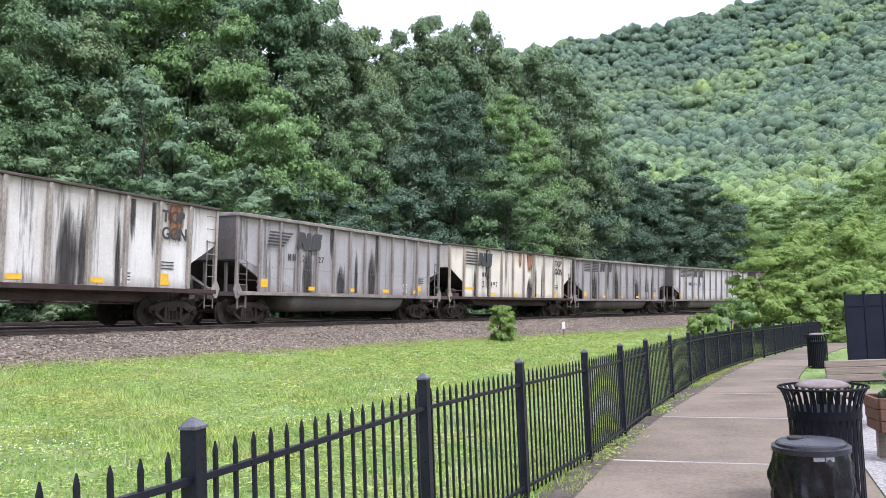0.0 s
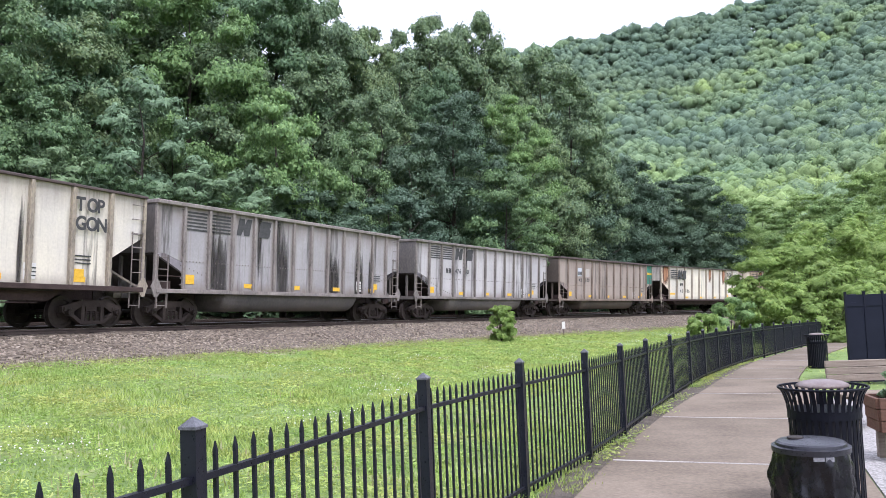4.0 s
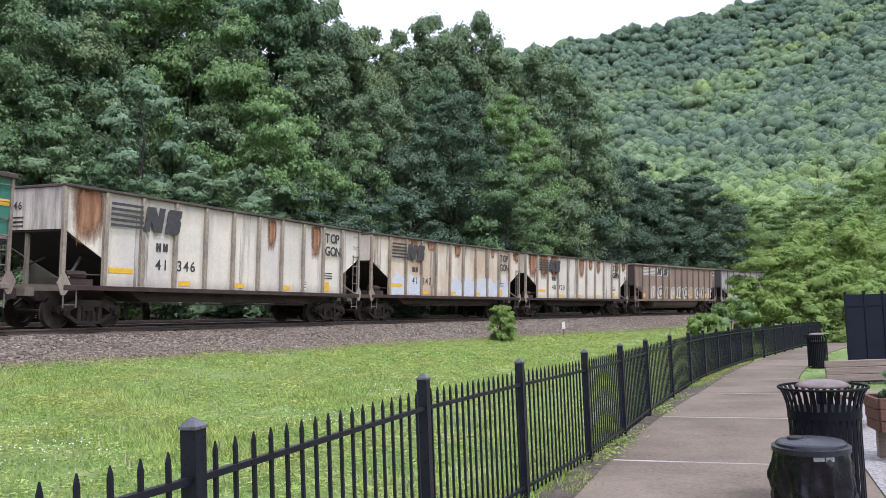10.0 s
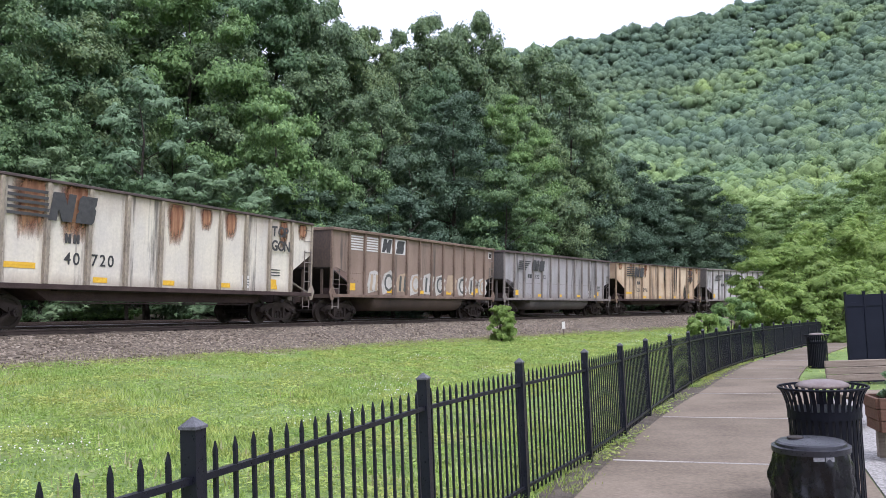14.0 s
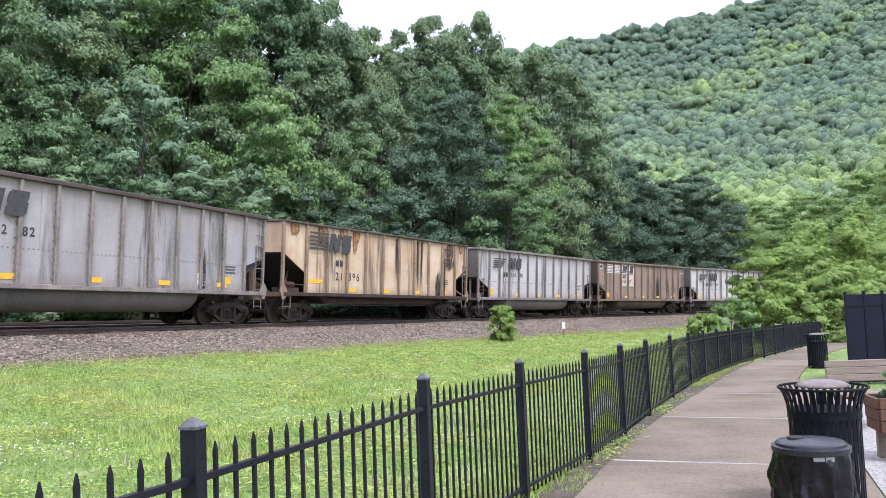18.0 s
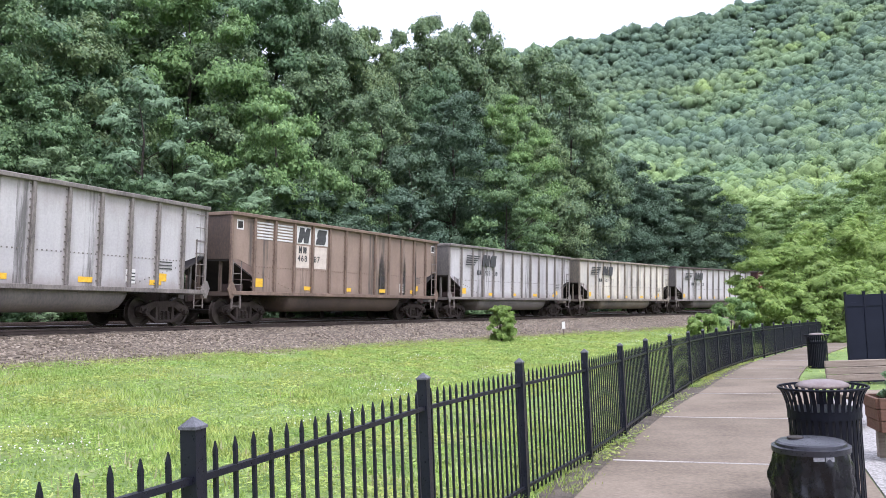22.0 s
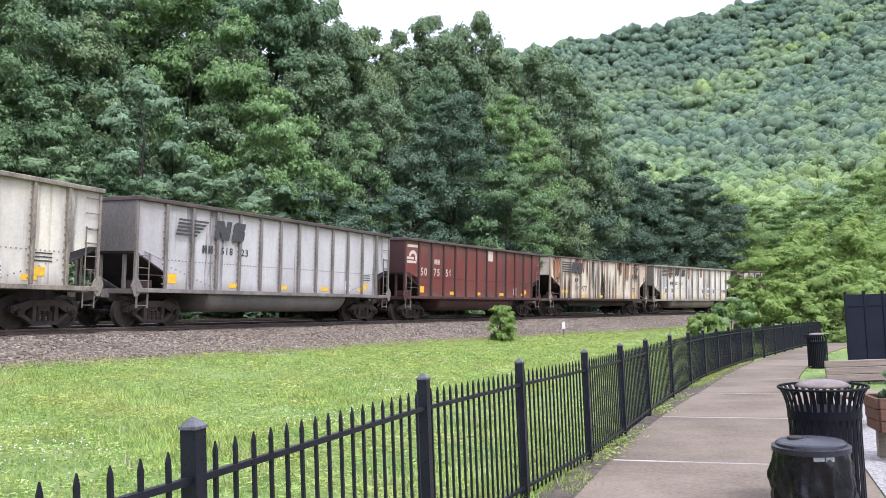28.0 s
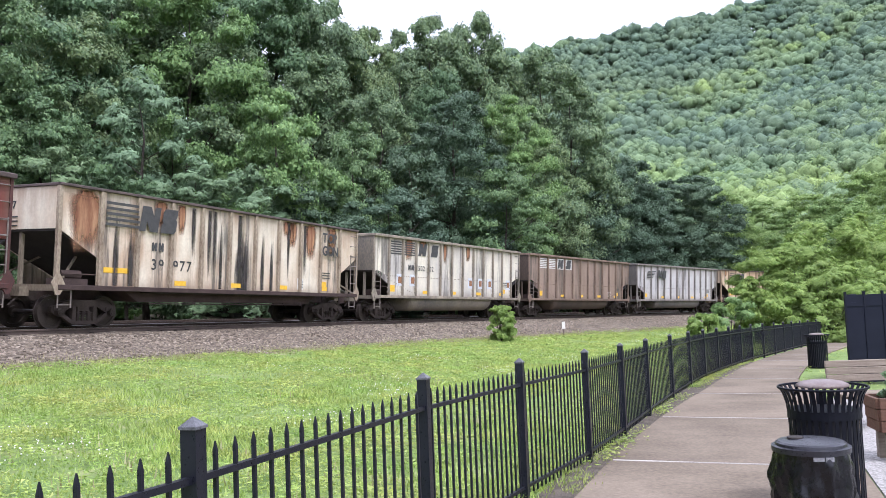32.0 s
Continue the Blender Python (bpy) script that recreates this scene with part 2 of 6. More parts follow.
def blade_material(name, dark, light, tip):
    """Grass that turns from fresh green to yellowish from patch to patch."""
    m, n, l, b = material(name, 0.6)
    geo = n.new("ShaderNodeNewGeometry")
    c = ramp(n, l, geo.outputs["Random Per Island"], (0.0, dark), (0.6, light), (1.0, tip))
    v = coords(n, l)
    c = mix(n, l, 0.85, c, ramp(n, l, noise_tex(n, l, v, 0.8, 5, 0.65), (0.34, (1.16, 0.96, 0.95)), (0.5, (1.0, 1.0, 0.95)), (0.64, (0.74, 0.9, 0.8))), "MULTIPLY")
    c = mix(n, l, 0.7, c, ramp(n, l, noise_tex(n, l, v, 2.6, 4), (0.35, grey(0.58)), (0.65, grey(1.22))), "MULTIPLY")
    l.new(c, b.inputs["Base Color"])
    tr, mx, out = n.new("ShaderNodeBsdfTranslucent"), n.new("ShaderNodeMixShader"), n["Material Output"]
    l.new(c, tr.inputs[0])
    mx.inputs[0].default_value = 0.4
    l.new(b.outputs[0], mx.inputs[1])
    l.new(tr.outputs[0], mx.inputs[2])
    l.new(mx.outputs[0], out.inputs[0])
    return m


M_BLADE = blade_material("grass_blade", (0.222, 0.312, 0.066), (0.345, 0.44, 0.108), (0.425, 0.49, 0.17))
M_STRAW = leaf_material("dry_grass_blade", (0.27, 0.24, 0.12), (0.38, 0.35, 0.18), (0.48, 0.45, 0.26), 0.3)
M_FLOWER = surface("white_clover_flower", (0.6, 0.6, 0.55), (0.8, 0.8, 0.76), 9, 50, 0.8)


# ---- building helpers ----
def mesh_of(name, bm, mat, smooth=False):
    me = bpy.data.meshes.new(name)
    bm.to_mesh(me)
    bm.free()
    if mat:
        me.materials.append(mat)
    if smooth:
        me.polygons.foreach_set("use_smooth", [True] * len(me.polygons))
    return me


def raw_mesh(name, verts, faces, mat, smooth=False):
    me = bpy.data.meshes.new(name)
    verts = np.asarray(verts, dtype=np.float32)
    faces = np.asarray(faces, dtype=np.int32)
    k = faces.shape[1]
    me.vertices.add(len(verts))
    me.vertices.foreach_set("co", verts.ravel())
    me.loops.add(faces.size)
    me.loops.foreach_set("vertex_index", faces.ravel())
    me.polygons.add(len(faces))
    me.polygons.foreach_set("loop_start", np.arange(len(faces), dtype=np.int32) * k)
    me.update(calc_edges=True)
    me.validate()
    me.polygons.foreach_set("use_smooth", np.full(len(me.polygons), smooth, dtype=bool))
    me.materials.append(mat)
    return me


def put_part(name, me, parent, m=None, label="", mat=None):
    ob = new(name, me)
    ob.parent = parent
    if m is not None:
        ob.matrix_basis = m
    if label:
        ob["label"] = label
    if mat:
        ob.material_slots[0].link = "OBJECT"
        ob.material_slots[0].material = mat
    return ob


def part(name, bm, mat, parent, label="", m=None, smooth=False):
    return put_part(name, mesh_of(name, bm, mat, smooth), parent, m, label)


def add_box(bm, x0, x1, y0, y1, z0, z1, m=None):
    c = Matrix.Translation(((x0 + x1) / 2, (y0 + y1) / 2, (z0 + z1) / 2)) @ Matrix.Diagonal((x1 - x0, y1 - y0, z1 - z0, 1))
    bmesh.ops.create_cube(bm, size=1, matrix=(m @ c) if m else c)
    return bm


def box(x0, x1, y0, y1, z0, z1, bevel=0.0):
    bm = add_box(bmesh.new(), x0, x1, y0, y1, z0, z1)
    if bevel:
        bmesh.ops.bevel(bm, geom=bm.edges[:], offset=bevel, segments=1, affect="EDGES")
    return bm


def add_bar(bm, a, b, w, d=None):
    """A square bar from a to b."""
    a, b = Vector(a), Vector(b)
    q = (b - a).to_track_quat("Z", "X").to_matrix().to_4x4()
    m = Matrix.Translation((a + b) / 2) @ q @ Matrix.Diagonal((w, d or w, (b - a).length, 1))
    bmesh.ops.create_cube(bm, size=1, matrix=m)
    return bm


def add_rod(bm, a, b, r, seg=8, r2=None):
    a, b = Vector(a), Vector(b)
    q = (b - a).to_track_quat("Z", "X").to_matrix().to_4x4()
    bmesh.ops.create_cone(bm, cap_ends=True, segments=seg, radius1=r, radius2=r if r2 is None else r2, depth=(b - a).length,
                          matrix=Matrix.Translation((a + b) / 2) @ q)
    return bm


def prism(pts, y0, y1, bm=None):
    """A polygon in the xz plane, drawn out along y."""
    bm = bm or bmesh.new()
    a = [bm.verts.new((x, y0, z)) for x, z in pts]
    b = [bm.verts.new((x, y1, z)) for x, z in pts]
    bm.faces.new(a)
    bm.faces.new(list(reversed(b)))
    for i in range(len(pts)):
        j = (i + 1) % len(pts)
        bm.faces.new((a[j], a[i], b[i], b[j]))
    bmesh.ops.recalc_face_normals(bm, faces=bm.faces[:])
    return bm


def lathe(profile, seg=24, bm=None):
    bm = bm or bmesh.new()
    rings = []
    for r, z in profile:
        rings.append([bm.verts.new((r * math.cos(2 * math.pi * i / seg), r * math.sin(2 * math.pi * i / seg), z)) for i in range(seg)])
    for a, b in zip(rings, rings[1:]):
        for i in range(seg):
            j = (i + 1) % seg
            bm.faces.new((a[i], a[j], b[j], b[i]))
    bm.faces.new(list(reversed(rings[0])))
    bm.faces.new(rings[-1])
    bmesh.ops.recalc_face_normals(bm, faces=bm.faces[:])
    return bm


def empty(name, m, label, category, group="", kind=""):
    e = new(name)
    e.empty_display_size = 0.3
    e.matrix_basis = m
    return tagged(e, label, category, group, kind)


def heading(s):
    """Turn of a thing whose x axis points along growing s."""
    an = A0 - s / R0
    return math.atan2(-math.cos(an), math.sin(an))


def frame_at(rho, s, h, tilt=0.0):
    return (Matrix.Translation(spot(rho, s, h)) @ Matrix.Rotation(heading(s), 4, "Z") @ Matrix.Rotation(-GRADE, 4, "Y")
            @ Matrix.Rotation(tilt, 4, "X"))


def sweep(name, section, s0, s1, step, rho, h, mat, smooth=False):
    """A section (across, up) swept along the curve."""
    n = max(2, int((s1 - s0) / step) + 1)
    verts, faces, k = [], [], len(section)
    for i in range(n):
        s = s0 + (s1 - s0) * i / (n - 1)
        for a, z in section:
            verts.append(spot(rho + a, s, h + z))
    for i in range(n - 1):
        for j in range(k):
            j2 = (j + 1) % k
            faces.append((i * k + j, i * k + j2, (i + 1) * k + j2, (i + 1) * k + j))
    return raw_mesh(name, verts, faces, mat, smooth)


# ---- ground ----
def build_ground():
    rhos = [3, 60, 110, 140, 152, 158, 161, 162.6, 163, 164.6, 165.3, 167, 169, 171, 173, 175, 176.6, 177.6, 178.2, 179, 180.3, 181.2, 183, 184.4, 187, 190,
            193.5, 195.5, 199, 206, 215, 225, 240, 260, 290, 330, 380, 440, 510, 590, 680, 780, 900, 1100, 1500, 2400, 3800]
    arcs = sorted(set([-560 + 20 * i for i in range(57)] + [-80 + 2.5 * i for i in range(80)]))
    full = 2 * math.pi * R0
    arcs = [a for a in arcs if a < -560 + full - 8]
    k = len(rhos)
    verts, faces = [], []
    for s in arcs:
        an = A0 - s / R0
        for r in rhos:
            x, y = CX + r * math.cos(an), CY + r * math.sin(an)
            z = ground_height(x, y)
            if 165.6 < r < 177:
                z += 0.05 * noise.noise((x * 0.5, y * 0.5, 0)) + 0.1 * noise.noise((x * 0.12, y * 0.12, 3))
            verts.append((x, y, z))
    n = len(arcs)
    for i in range(n):
        i2 = (i + 1) % n
        for j in range(k - 1):
            faces.append((i * k + j, i * k + j + 1, i2 * k + j + 1, i2 * k + j))
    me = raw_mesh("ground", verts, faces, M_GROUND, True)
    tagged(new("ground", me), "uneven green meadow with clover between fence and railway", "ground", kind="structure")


build_ground()


def build_ballast():
    s0, s1, step = -75.0, 95.0, 1.0
    n = int((s1 - s0) / step) + 1
    rhos = [177.3, 177.9, 178.5, 179.2, 179.8, 180.3, 180.7, 181.2, 183.0, 184.5, 186, 187.5, 189, 190.5, 192, 193.4, 193.8]
    verts, faces, k = [], [], len(rhos)
    for i in range(n):
        s = s0 + step * i
        for j, r in enumerate(rhos):
            p = spot(r, s)
            z = ground_height(p.x, p.y) + (0.03 if 0 < j < k - 1 else -0.12)
            z += 0.05 * noise.noise((p.x * 1.3, p.y * 1.3, 1)) if j < k - 1 else 0
            verts.append((p.x, p.y, z))
    for i in range(n - 1):
        for j in range(k - 1):
            faces.append((i * k + j, i * k + j + 1, (i + 1) * k + j + 1, (i + 1) * k + j))
    tagged(new("ballast_bed", raw_mesh("ballast_bed", verts, faces, M_BALLAST, True)),
                 "sloping bed of grey-brown crushed stone under the tracks", "ballast", kind="structure")
    # loose stones on the shoulder
    rng = np.random.default_rng(5)
    ico = bmesh.new()
    bmesh.ops.create_icosphere(ico, subdivisions=1, radius=1)
    bv = np.array([v.co[:] for v in ico.verts])
    bf = np.array([[v.index for v in f.verts] for f in ico.faces])
    ico.free()
    cnt = 22000
    allv, allf = [], []
    for i in range(cnt):
        s = rng.uniform(-45, 40)
        r = 176.9 + 4.0 * rng.random() ** 0.8
        p = spot(r, s)
        z = ground_height(p.x, p.y) + 0.03
        size = rng.uniform(0.024, 0.054)
        v = bv * (1 + rng.uniform(-0.3, 0.3, (len(bv), 1))) * size * np.array([1, rng.uniform(0.6, 1), rng.uniform(0.5, 0.8)])
        a = rng.uniform(0, 6.28)
        c, sn = math.cos(a), math.sin(a)
        v = np.stack([v[:, 0] * c - v[:, 1] * sn + p.x, v[:, 0] * sn + v[:, 1] * c + p.y, v[:, 2] + z], 1)
        allf.append(bf + len(bv) * i)
        allv.append(v)
    st = new("loose_ballast", raw_mesh("loose_ballast", np.concatenate(allv), np.concatenate(allf), M_STONE))
    tagged(st, "loose angular grey and brown stones on the railway shoulder", "stones", kind="stuff")


def stone_material():
    m, n, l, b = material("loose_stone", 0.9)
    geo = n.new("ShaderNodeNewGeometry")
    c = ramp(n, l, geo.outputs["Random Per Island"], (0.0, (0.062, 0.049, 0.036)), (0.45, (0.175, 0.143, 0.107)), (0.8, (0.26, 0.216, 0.166)), (1.0, (0.37, 0.316, 0.25)))
    l.new(mix(n, l, 0.4, c, ramp(n, l, noise_tex(n, l, coords(n, l), 40, 4), (0.3, grey(0.6)), (0.7, grey(1.2))), "MULTIPLY"), b.inputs["Base Color"])
    return m


M_STONE = stone_material()
build_ballast()

RAIL_SECTION = [(-0.035, 0), (0.035, 0), (0.036, -0.045), (0.012, -0.06), (0.012, -0.145), (0.07, -0.165), (0.07, -0.18),
                (-0.07, -0.18), (-0.07, -0.165), (-0.012, -0.145), (-0.012, -0.06), (-0.036, -0.045)]


def build_track(mid, base, cant, s0, s1, label):
    root = empty("railway_track", Matrix(), label, "railway track", kind="structure")
    for side in (-1, 1):
        h = base + (side + 1) * 0.755 * math.tan(cant)
        put_part("rail", sweep("rail", RAIL_SECTION, s0, s1, 1.0, mid + side * 0.755, h, M_RAIL_WEB), root, label="dark rusty steel rail")
        put_part("rail_head", sweep("rail_head", [(-0.03, 0.0), (-0.03, 0.004), (0.03, 0.004), (0.03, 0.0)], s0, s1, 1.0, mid + side * 0.755, h, M_RAIL_HEAD), root,
                 label="bright worn running surface")
    return root


def build_ties(root, mid, base, cant):
    """Timber ties with rail clips, bedded in the stones."""
    tie = mesh_of("tie", box(-0.115, 0.115, -1.3, 1.3, -0.345, -0.175, 0.012), M_TIE)
    clip = bmesh.new()
    add_box(clip, -0.09, 0.09, -0.16, 0.16, -0.18, -0.165)
    for y in (-0.1, 0.1):
        add_box(clip, -0.05, 0.05, y - 0.04, y + 0.04, -0.17, -0.115)
    clip_me = mesh_of("rail_clip", clip, M_DIRT)
    for k in range(168):
        s = -46 + 0.56 * k
        m = frame_at(mid, s, base + 0.755 * math.tan(cant), cant)
        t = put_part("tie", tie, root, m)
        for y in (-0.755, 0.755):
            put_part("rail_clip", clip_me, t, Matrix.Translation((0, y, 0)))


TRACK_NEAR = build_track(TRACK, RAIL, CANT, -75, 95, "curved canted railway track under the coal train")
strip = sweep("service_gravel", [(0.0, 0.0), (0.7, 0.03), (0.7, -0.1), (0.0, -0.1)], -75, 95, 1.0, 187.9, RAIL + 0.16, M_GRAVEL)
tagged(new("service_gravel", strip), "pale fresh gravel between the tracks", "gravel", kind="structure")
strip = sweep("service_gravel", [(0.0, 0.0), (1.3, 0.02), (1.3, -0.1), (0.0, -0.1)], -75, 95, 1.0, 184.1, RAIL + 0.11, M_GRAVEL)
tagged(new("service_gravel", strip), "pale fresh gravel between the tracks", "gravel", kind="structure")
build_ties(TRACK_NEAR, TRACK, RAIL, CANT)
build_track(TRACK + 4.3, RAIL + 0.2, CANT, -75, 95, "empty curved railway track beyond the train")


def bend(s):
    """The path draws in a little where the curve goes on."""
    return lerp(s, [(-30, 0.07), (-26, 0.03), (-20, -0.14), (-8, -0.12), (10, -0.3)])


def wide(s):
    """How far the paving reaches out towards the bins."""
    return lerp(s, [(-24, 0.75), (-17, 0.0)])


def build_path():
    root = empty("path", Matrix(), "brown-grey concrete footpath in long slabs", "path", kind="structure")
    s = -48.35
    while s < 40:
        e = s + 4.5
        sec = [(0.0, 0), (1.72, 0), (1.72, -0.06), (0.0, -0.06)]
        verts, faces = [], []
        n = 5
        for i in range(n):
            q = s + 0.022 + 4.456 * i / (n - 1)
            for a, z in sec:
                verts.append(spot(162.925 + bend(q) + (a * 1.006 if a > 0 else -wide(q)), q, LEVEL + 0.032 + z))
        for i in range(n - 1):
            for j in range(4):
                faces.append((i * 4 + j, i * 4 + (j + 1) % 4, i * 4 + 4 + (j + 1) % 4, i * 4 + 4 + j))
        faces += [(3, 2, 1, 0), (n * 4 - 4, n * 4 - 3, n * 4 - 2, n * 4 - 1)]
        put_part("slab", raw_mesh("slab", verts, faces, M_ASPHALT), root)
        if s > -45:
            jv = [spot(162.95 + bend(s) + a, s + d, LEVEL + z) for d in ((-0.028, 0.028) if s < -24 else (-0.014, 0.014)) for a, z in ((-wide(s), 0.036), (1.68, 0.036), (1.68, -0.05), (-wide(s), -0.05))]
            put_part("joint_filler", raw_mesh("joint_filler", jv, [(0, 1, 5, 4), (1, 2, 6, 5), (2, 3, 7, 6), (3, 0, 4, 7), (3, 2, 1, 0), (4, 5, 6, 7)], M_JOINT), root, label="pale filler in a slab joint")
        s = e
    soil = sweep("verge_soil", [(0, 0), (0.62, 0.01), (0.62, -0.1), (0, -0.1)], -49, -8, 1.0, 164.45, LEVEL + 0.012, M_SOIL)
    tagged(new("verge_soil", soil), "dark weedy soil strip under the fence", "soil", kind="structure")
    gravel = sweep("gravel_strip", [(0, 0), (4.72, 0), (4.72, -0.1), (0, -0.1)], -49, -22, 1.0, 157.5, LEVEL + 0.02, M_GRAVEL)
    tagged(new("gravel_strip", gravel), "pale crushed gravel beside the footpath", "gravel", kind="structure")


build_path()


# ---- fence ----


def build_fence():
    root = empty("metal_fence", Matrix(), "black painted steel picket fence along the footpath", "fence")
    post = bmesh.new()
    add_box(post, -0.034, 0.034, -0.034, 0.034, -0.1, 1.205)
    post_me = mesh_of("post", post, M_FENCE)
    cap = bmesh.new()
    bmesh.ops.create_cone(cap, cap_ends=True, segments=4, radius1=0.056, radius2=0.004, depth=0.035, matrix=Matrix.Translation((0, 0, 0.0275)) @ Matrix.Rotation(math.pi / 4, 4, "Z"))
    add_box(cap, -0.039, 0.039, -0.039, 0.039, 0.0, 0.012)
    cap_me = mesh_of("post_cap", cap, M_CAP)
    pick = bmesh.new()
    add_box(pick, -0.008, 0.008, -0.008, 0.008, 0.05, 1.1)
    bmesh.ops.create_cone(pick, cap_ends=True, segments=4, radius1=0.0113, radius2=0.003, depth=0.04, matrix=Matrix.Translation((0, 0, 1.12)) @ Matrix.Rotation(math.pi / 4, 4, "Z"))
    pick_me = mesh_of("picket", pick, M_FENCE)
    n_post = 26

    def rho_at(s):
        return lerp(s, [(-40.2, 165.42), (-37.6, 165.28), (-34.75, 165.29), (-32.6, 165.13), (-30.45, 164.94), (-28.2, 164.88), (-17, 164.92), (-8, 164.72), (-2, 164.5), (30, 164.4)])

    def place(i):
        return lerp(i, [(-2, -46.0), (0, -40.4), (1, -37.58), (2, -34.8), (3, -32.66), (4, -30.45), (5, -28.2), (6, -25.6), (7, -22.4), (8, -19.4), (9, -16.7), (10, -14.4), (13, -7.6), (26, 24.0)])

    for i in range(-2, n_post):
        s = place(i)
        m = frame_at(rho_at(s), s, LEVEL)
        m = Matrix.Translation(m.translation) @ Matrix.Rotation(heading(s), 4, "Z")
        p = put_part("post", post_me, root, m)
        put_part("cap", cap_me, p, Matrix.Translation((0, 0, 1.205)), "worn pale pyramid cap")
        if i == n_post - 1:
            break
        e = place(i + 1)
        a, b = spot(rho_at(s), s, LEVEL), spot(rho_at(e), e, LEVEL)
        for z in (0.125, 1.015):
            bm = add_bar(bmesh.new(), a + Vector((0, 0, z)), b + Vector((0, 0, z)), 0.026, 0.032)
            part("rail", bm, M_FENCE, root)
        cnt = 17
        loose = i > 13
        for j in range(1, cnt + 1):
            q = a.lerp(b, j / (cnt + 1))
            if not loose:
                put_part("picket", pick_me, root, Matrix.Translation(q) @ Matrix.Rotation(heading(s), 4, "Z"))
        if loose:
            bm = bmesh.new()
            for j in range(1, cnt + 1):
                q = a.lerp(b, j / (cnt + 1))
                add_box(bm, q.x - 0.008, q.x + 0.008, q.y - 0.008, q.y + 0.008, q.z + 0.05, q.z + 1.13)
            tagged(part("picket_run", bm, M_FENCE, root), kind="stuff")


build_fence()


# ---- things beside the path ----
def slatted_bin(m, label):
    root = empty("litter_bin", m, label, "litter bin", "slatted litter bins")
    slat = bmesh.new()
    pts = [(0.0, 0.04), (0.0, 0.62), (0.004, 0.74), (0.02, 0.85), (0.05, 0.93), (0.085, 0.975)]
    for (r0, z0), (r1, z1) in zip(pts, pts[1:]):
        add_bar(slat, (r0, 0, z0), (r1, 0, z1 + 0.004), 0.007, 0.036)
    slat_me = mesh_of("slat", slat, M_BIN)
    for i in range(34):
        a = 2 * math.pi * i / 34
        put_part("slat", slat_me, root, Matrix.Rotation(a, 4, "Z") @ Matrix.Translation((0.335, 0, 0)))
    for z, r, h in ((0.03, 0.337, 0.05), (0.73, 0.343, 0.07)):
        part("band", lathe([(r - 0.008, z), (r + 0.006, z), (r + 0.006, z + h), (r - 0.008, z + h)], 40), M_BIN, root)
    rim = bmesh.new()
    seg, tube = 40, 6
    rings = []
    for i in range(seg):
        a = 2 * math.pi * i / seg
        rings.append([rim.verts.new(((0.424 + 0.011 * math.cos(b)) * math.cos(a), (0.424 + 0.011 * math.cos(b)) * math.sin(a), 0.978 + 0.011 * math.sin(b)))
                      for b in [2 * math.pi * k / tube for k in range(tube)]])
    for i in range(seg):
        for k in range(tube):
            rim.faces.new((rings[i][k], rings[(i + 1) % seg][k], rings[(i + 1) % seg][(k + 1) % tube], rings[i][(k + 1) % tube]))
    part("rim", rim, M_BIN, root, smooth=True)
    part("liner", lathe([(0.27, 0.05), (0.3, 0.8), (0.29, 0.8), (0.26, 0.06)], 28), M_LINER, root, "dark inner liner")
    lid = lathe([(0.24, 0.98), (0.255, 0.983), (0.25, 1.0), (0.2, 1.022), (0.1, 1.036), (0.02, 1.04)], 28)
    lid_ob = part("lid", lid, M_LID, root, "dull grey domed metal lid with a rust stain", smooth=True)
    for i in range(4):
        a = math.pi / 4 + math.pi / 2 * i
        part("lid_bracket", add_bar(bmesh.new(), (0.25 * math.cos(a), 0.25 * math.sin(a), 0.985), (0.33 * math.cos(a), 0.33 * math.sin(a), 0.8), 0.02, 0.006), M_BIN, lid_ob)
    return root


M_LINER = surface("bin_drum_dark", (0.012, 0.012, 0.014), (0.05, 0.05, 0.055), 5, 40, 0.6)
M_LID = surface("bin_lid_worn", (0.085, 0.056, 0.048), (0.23, 0.195, 0.18), 3, 30, 0.5)


BIN_SIZE = Matrix.Diagonal((0.79, 0.79, 0.965, 1))


def ground_spot(rho, s, dz=0.0):
    return spot(rho, s, LEVEL + dz)


slatted_bin(Matrix.Translation((3.0, 6.75, -0.2)) @ BIN_SIZE, "black slatted steel litter bin with flared rim and domed lid")
slatted_bin(Matrix.Translation(ground_spot(162.48, -11.78, 0.0)) @ Matrix.Rotation(0.4, 4, "Z") @ BIN_SIZE, "black slatted steel litter bin with grey lid on the grass")


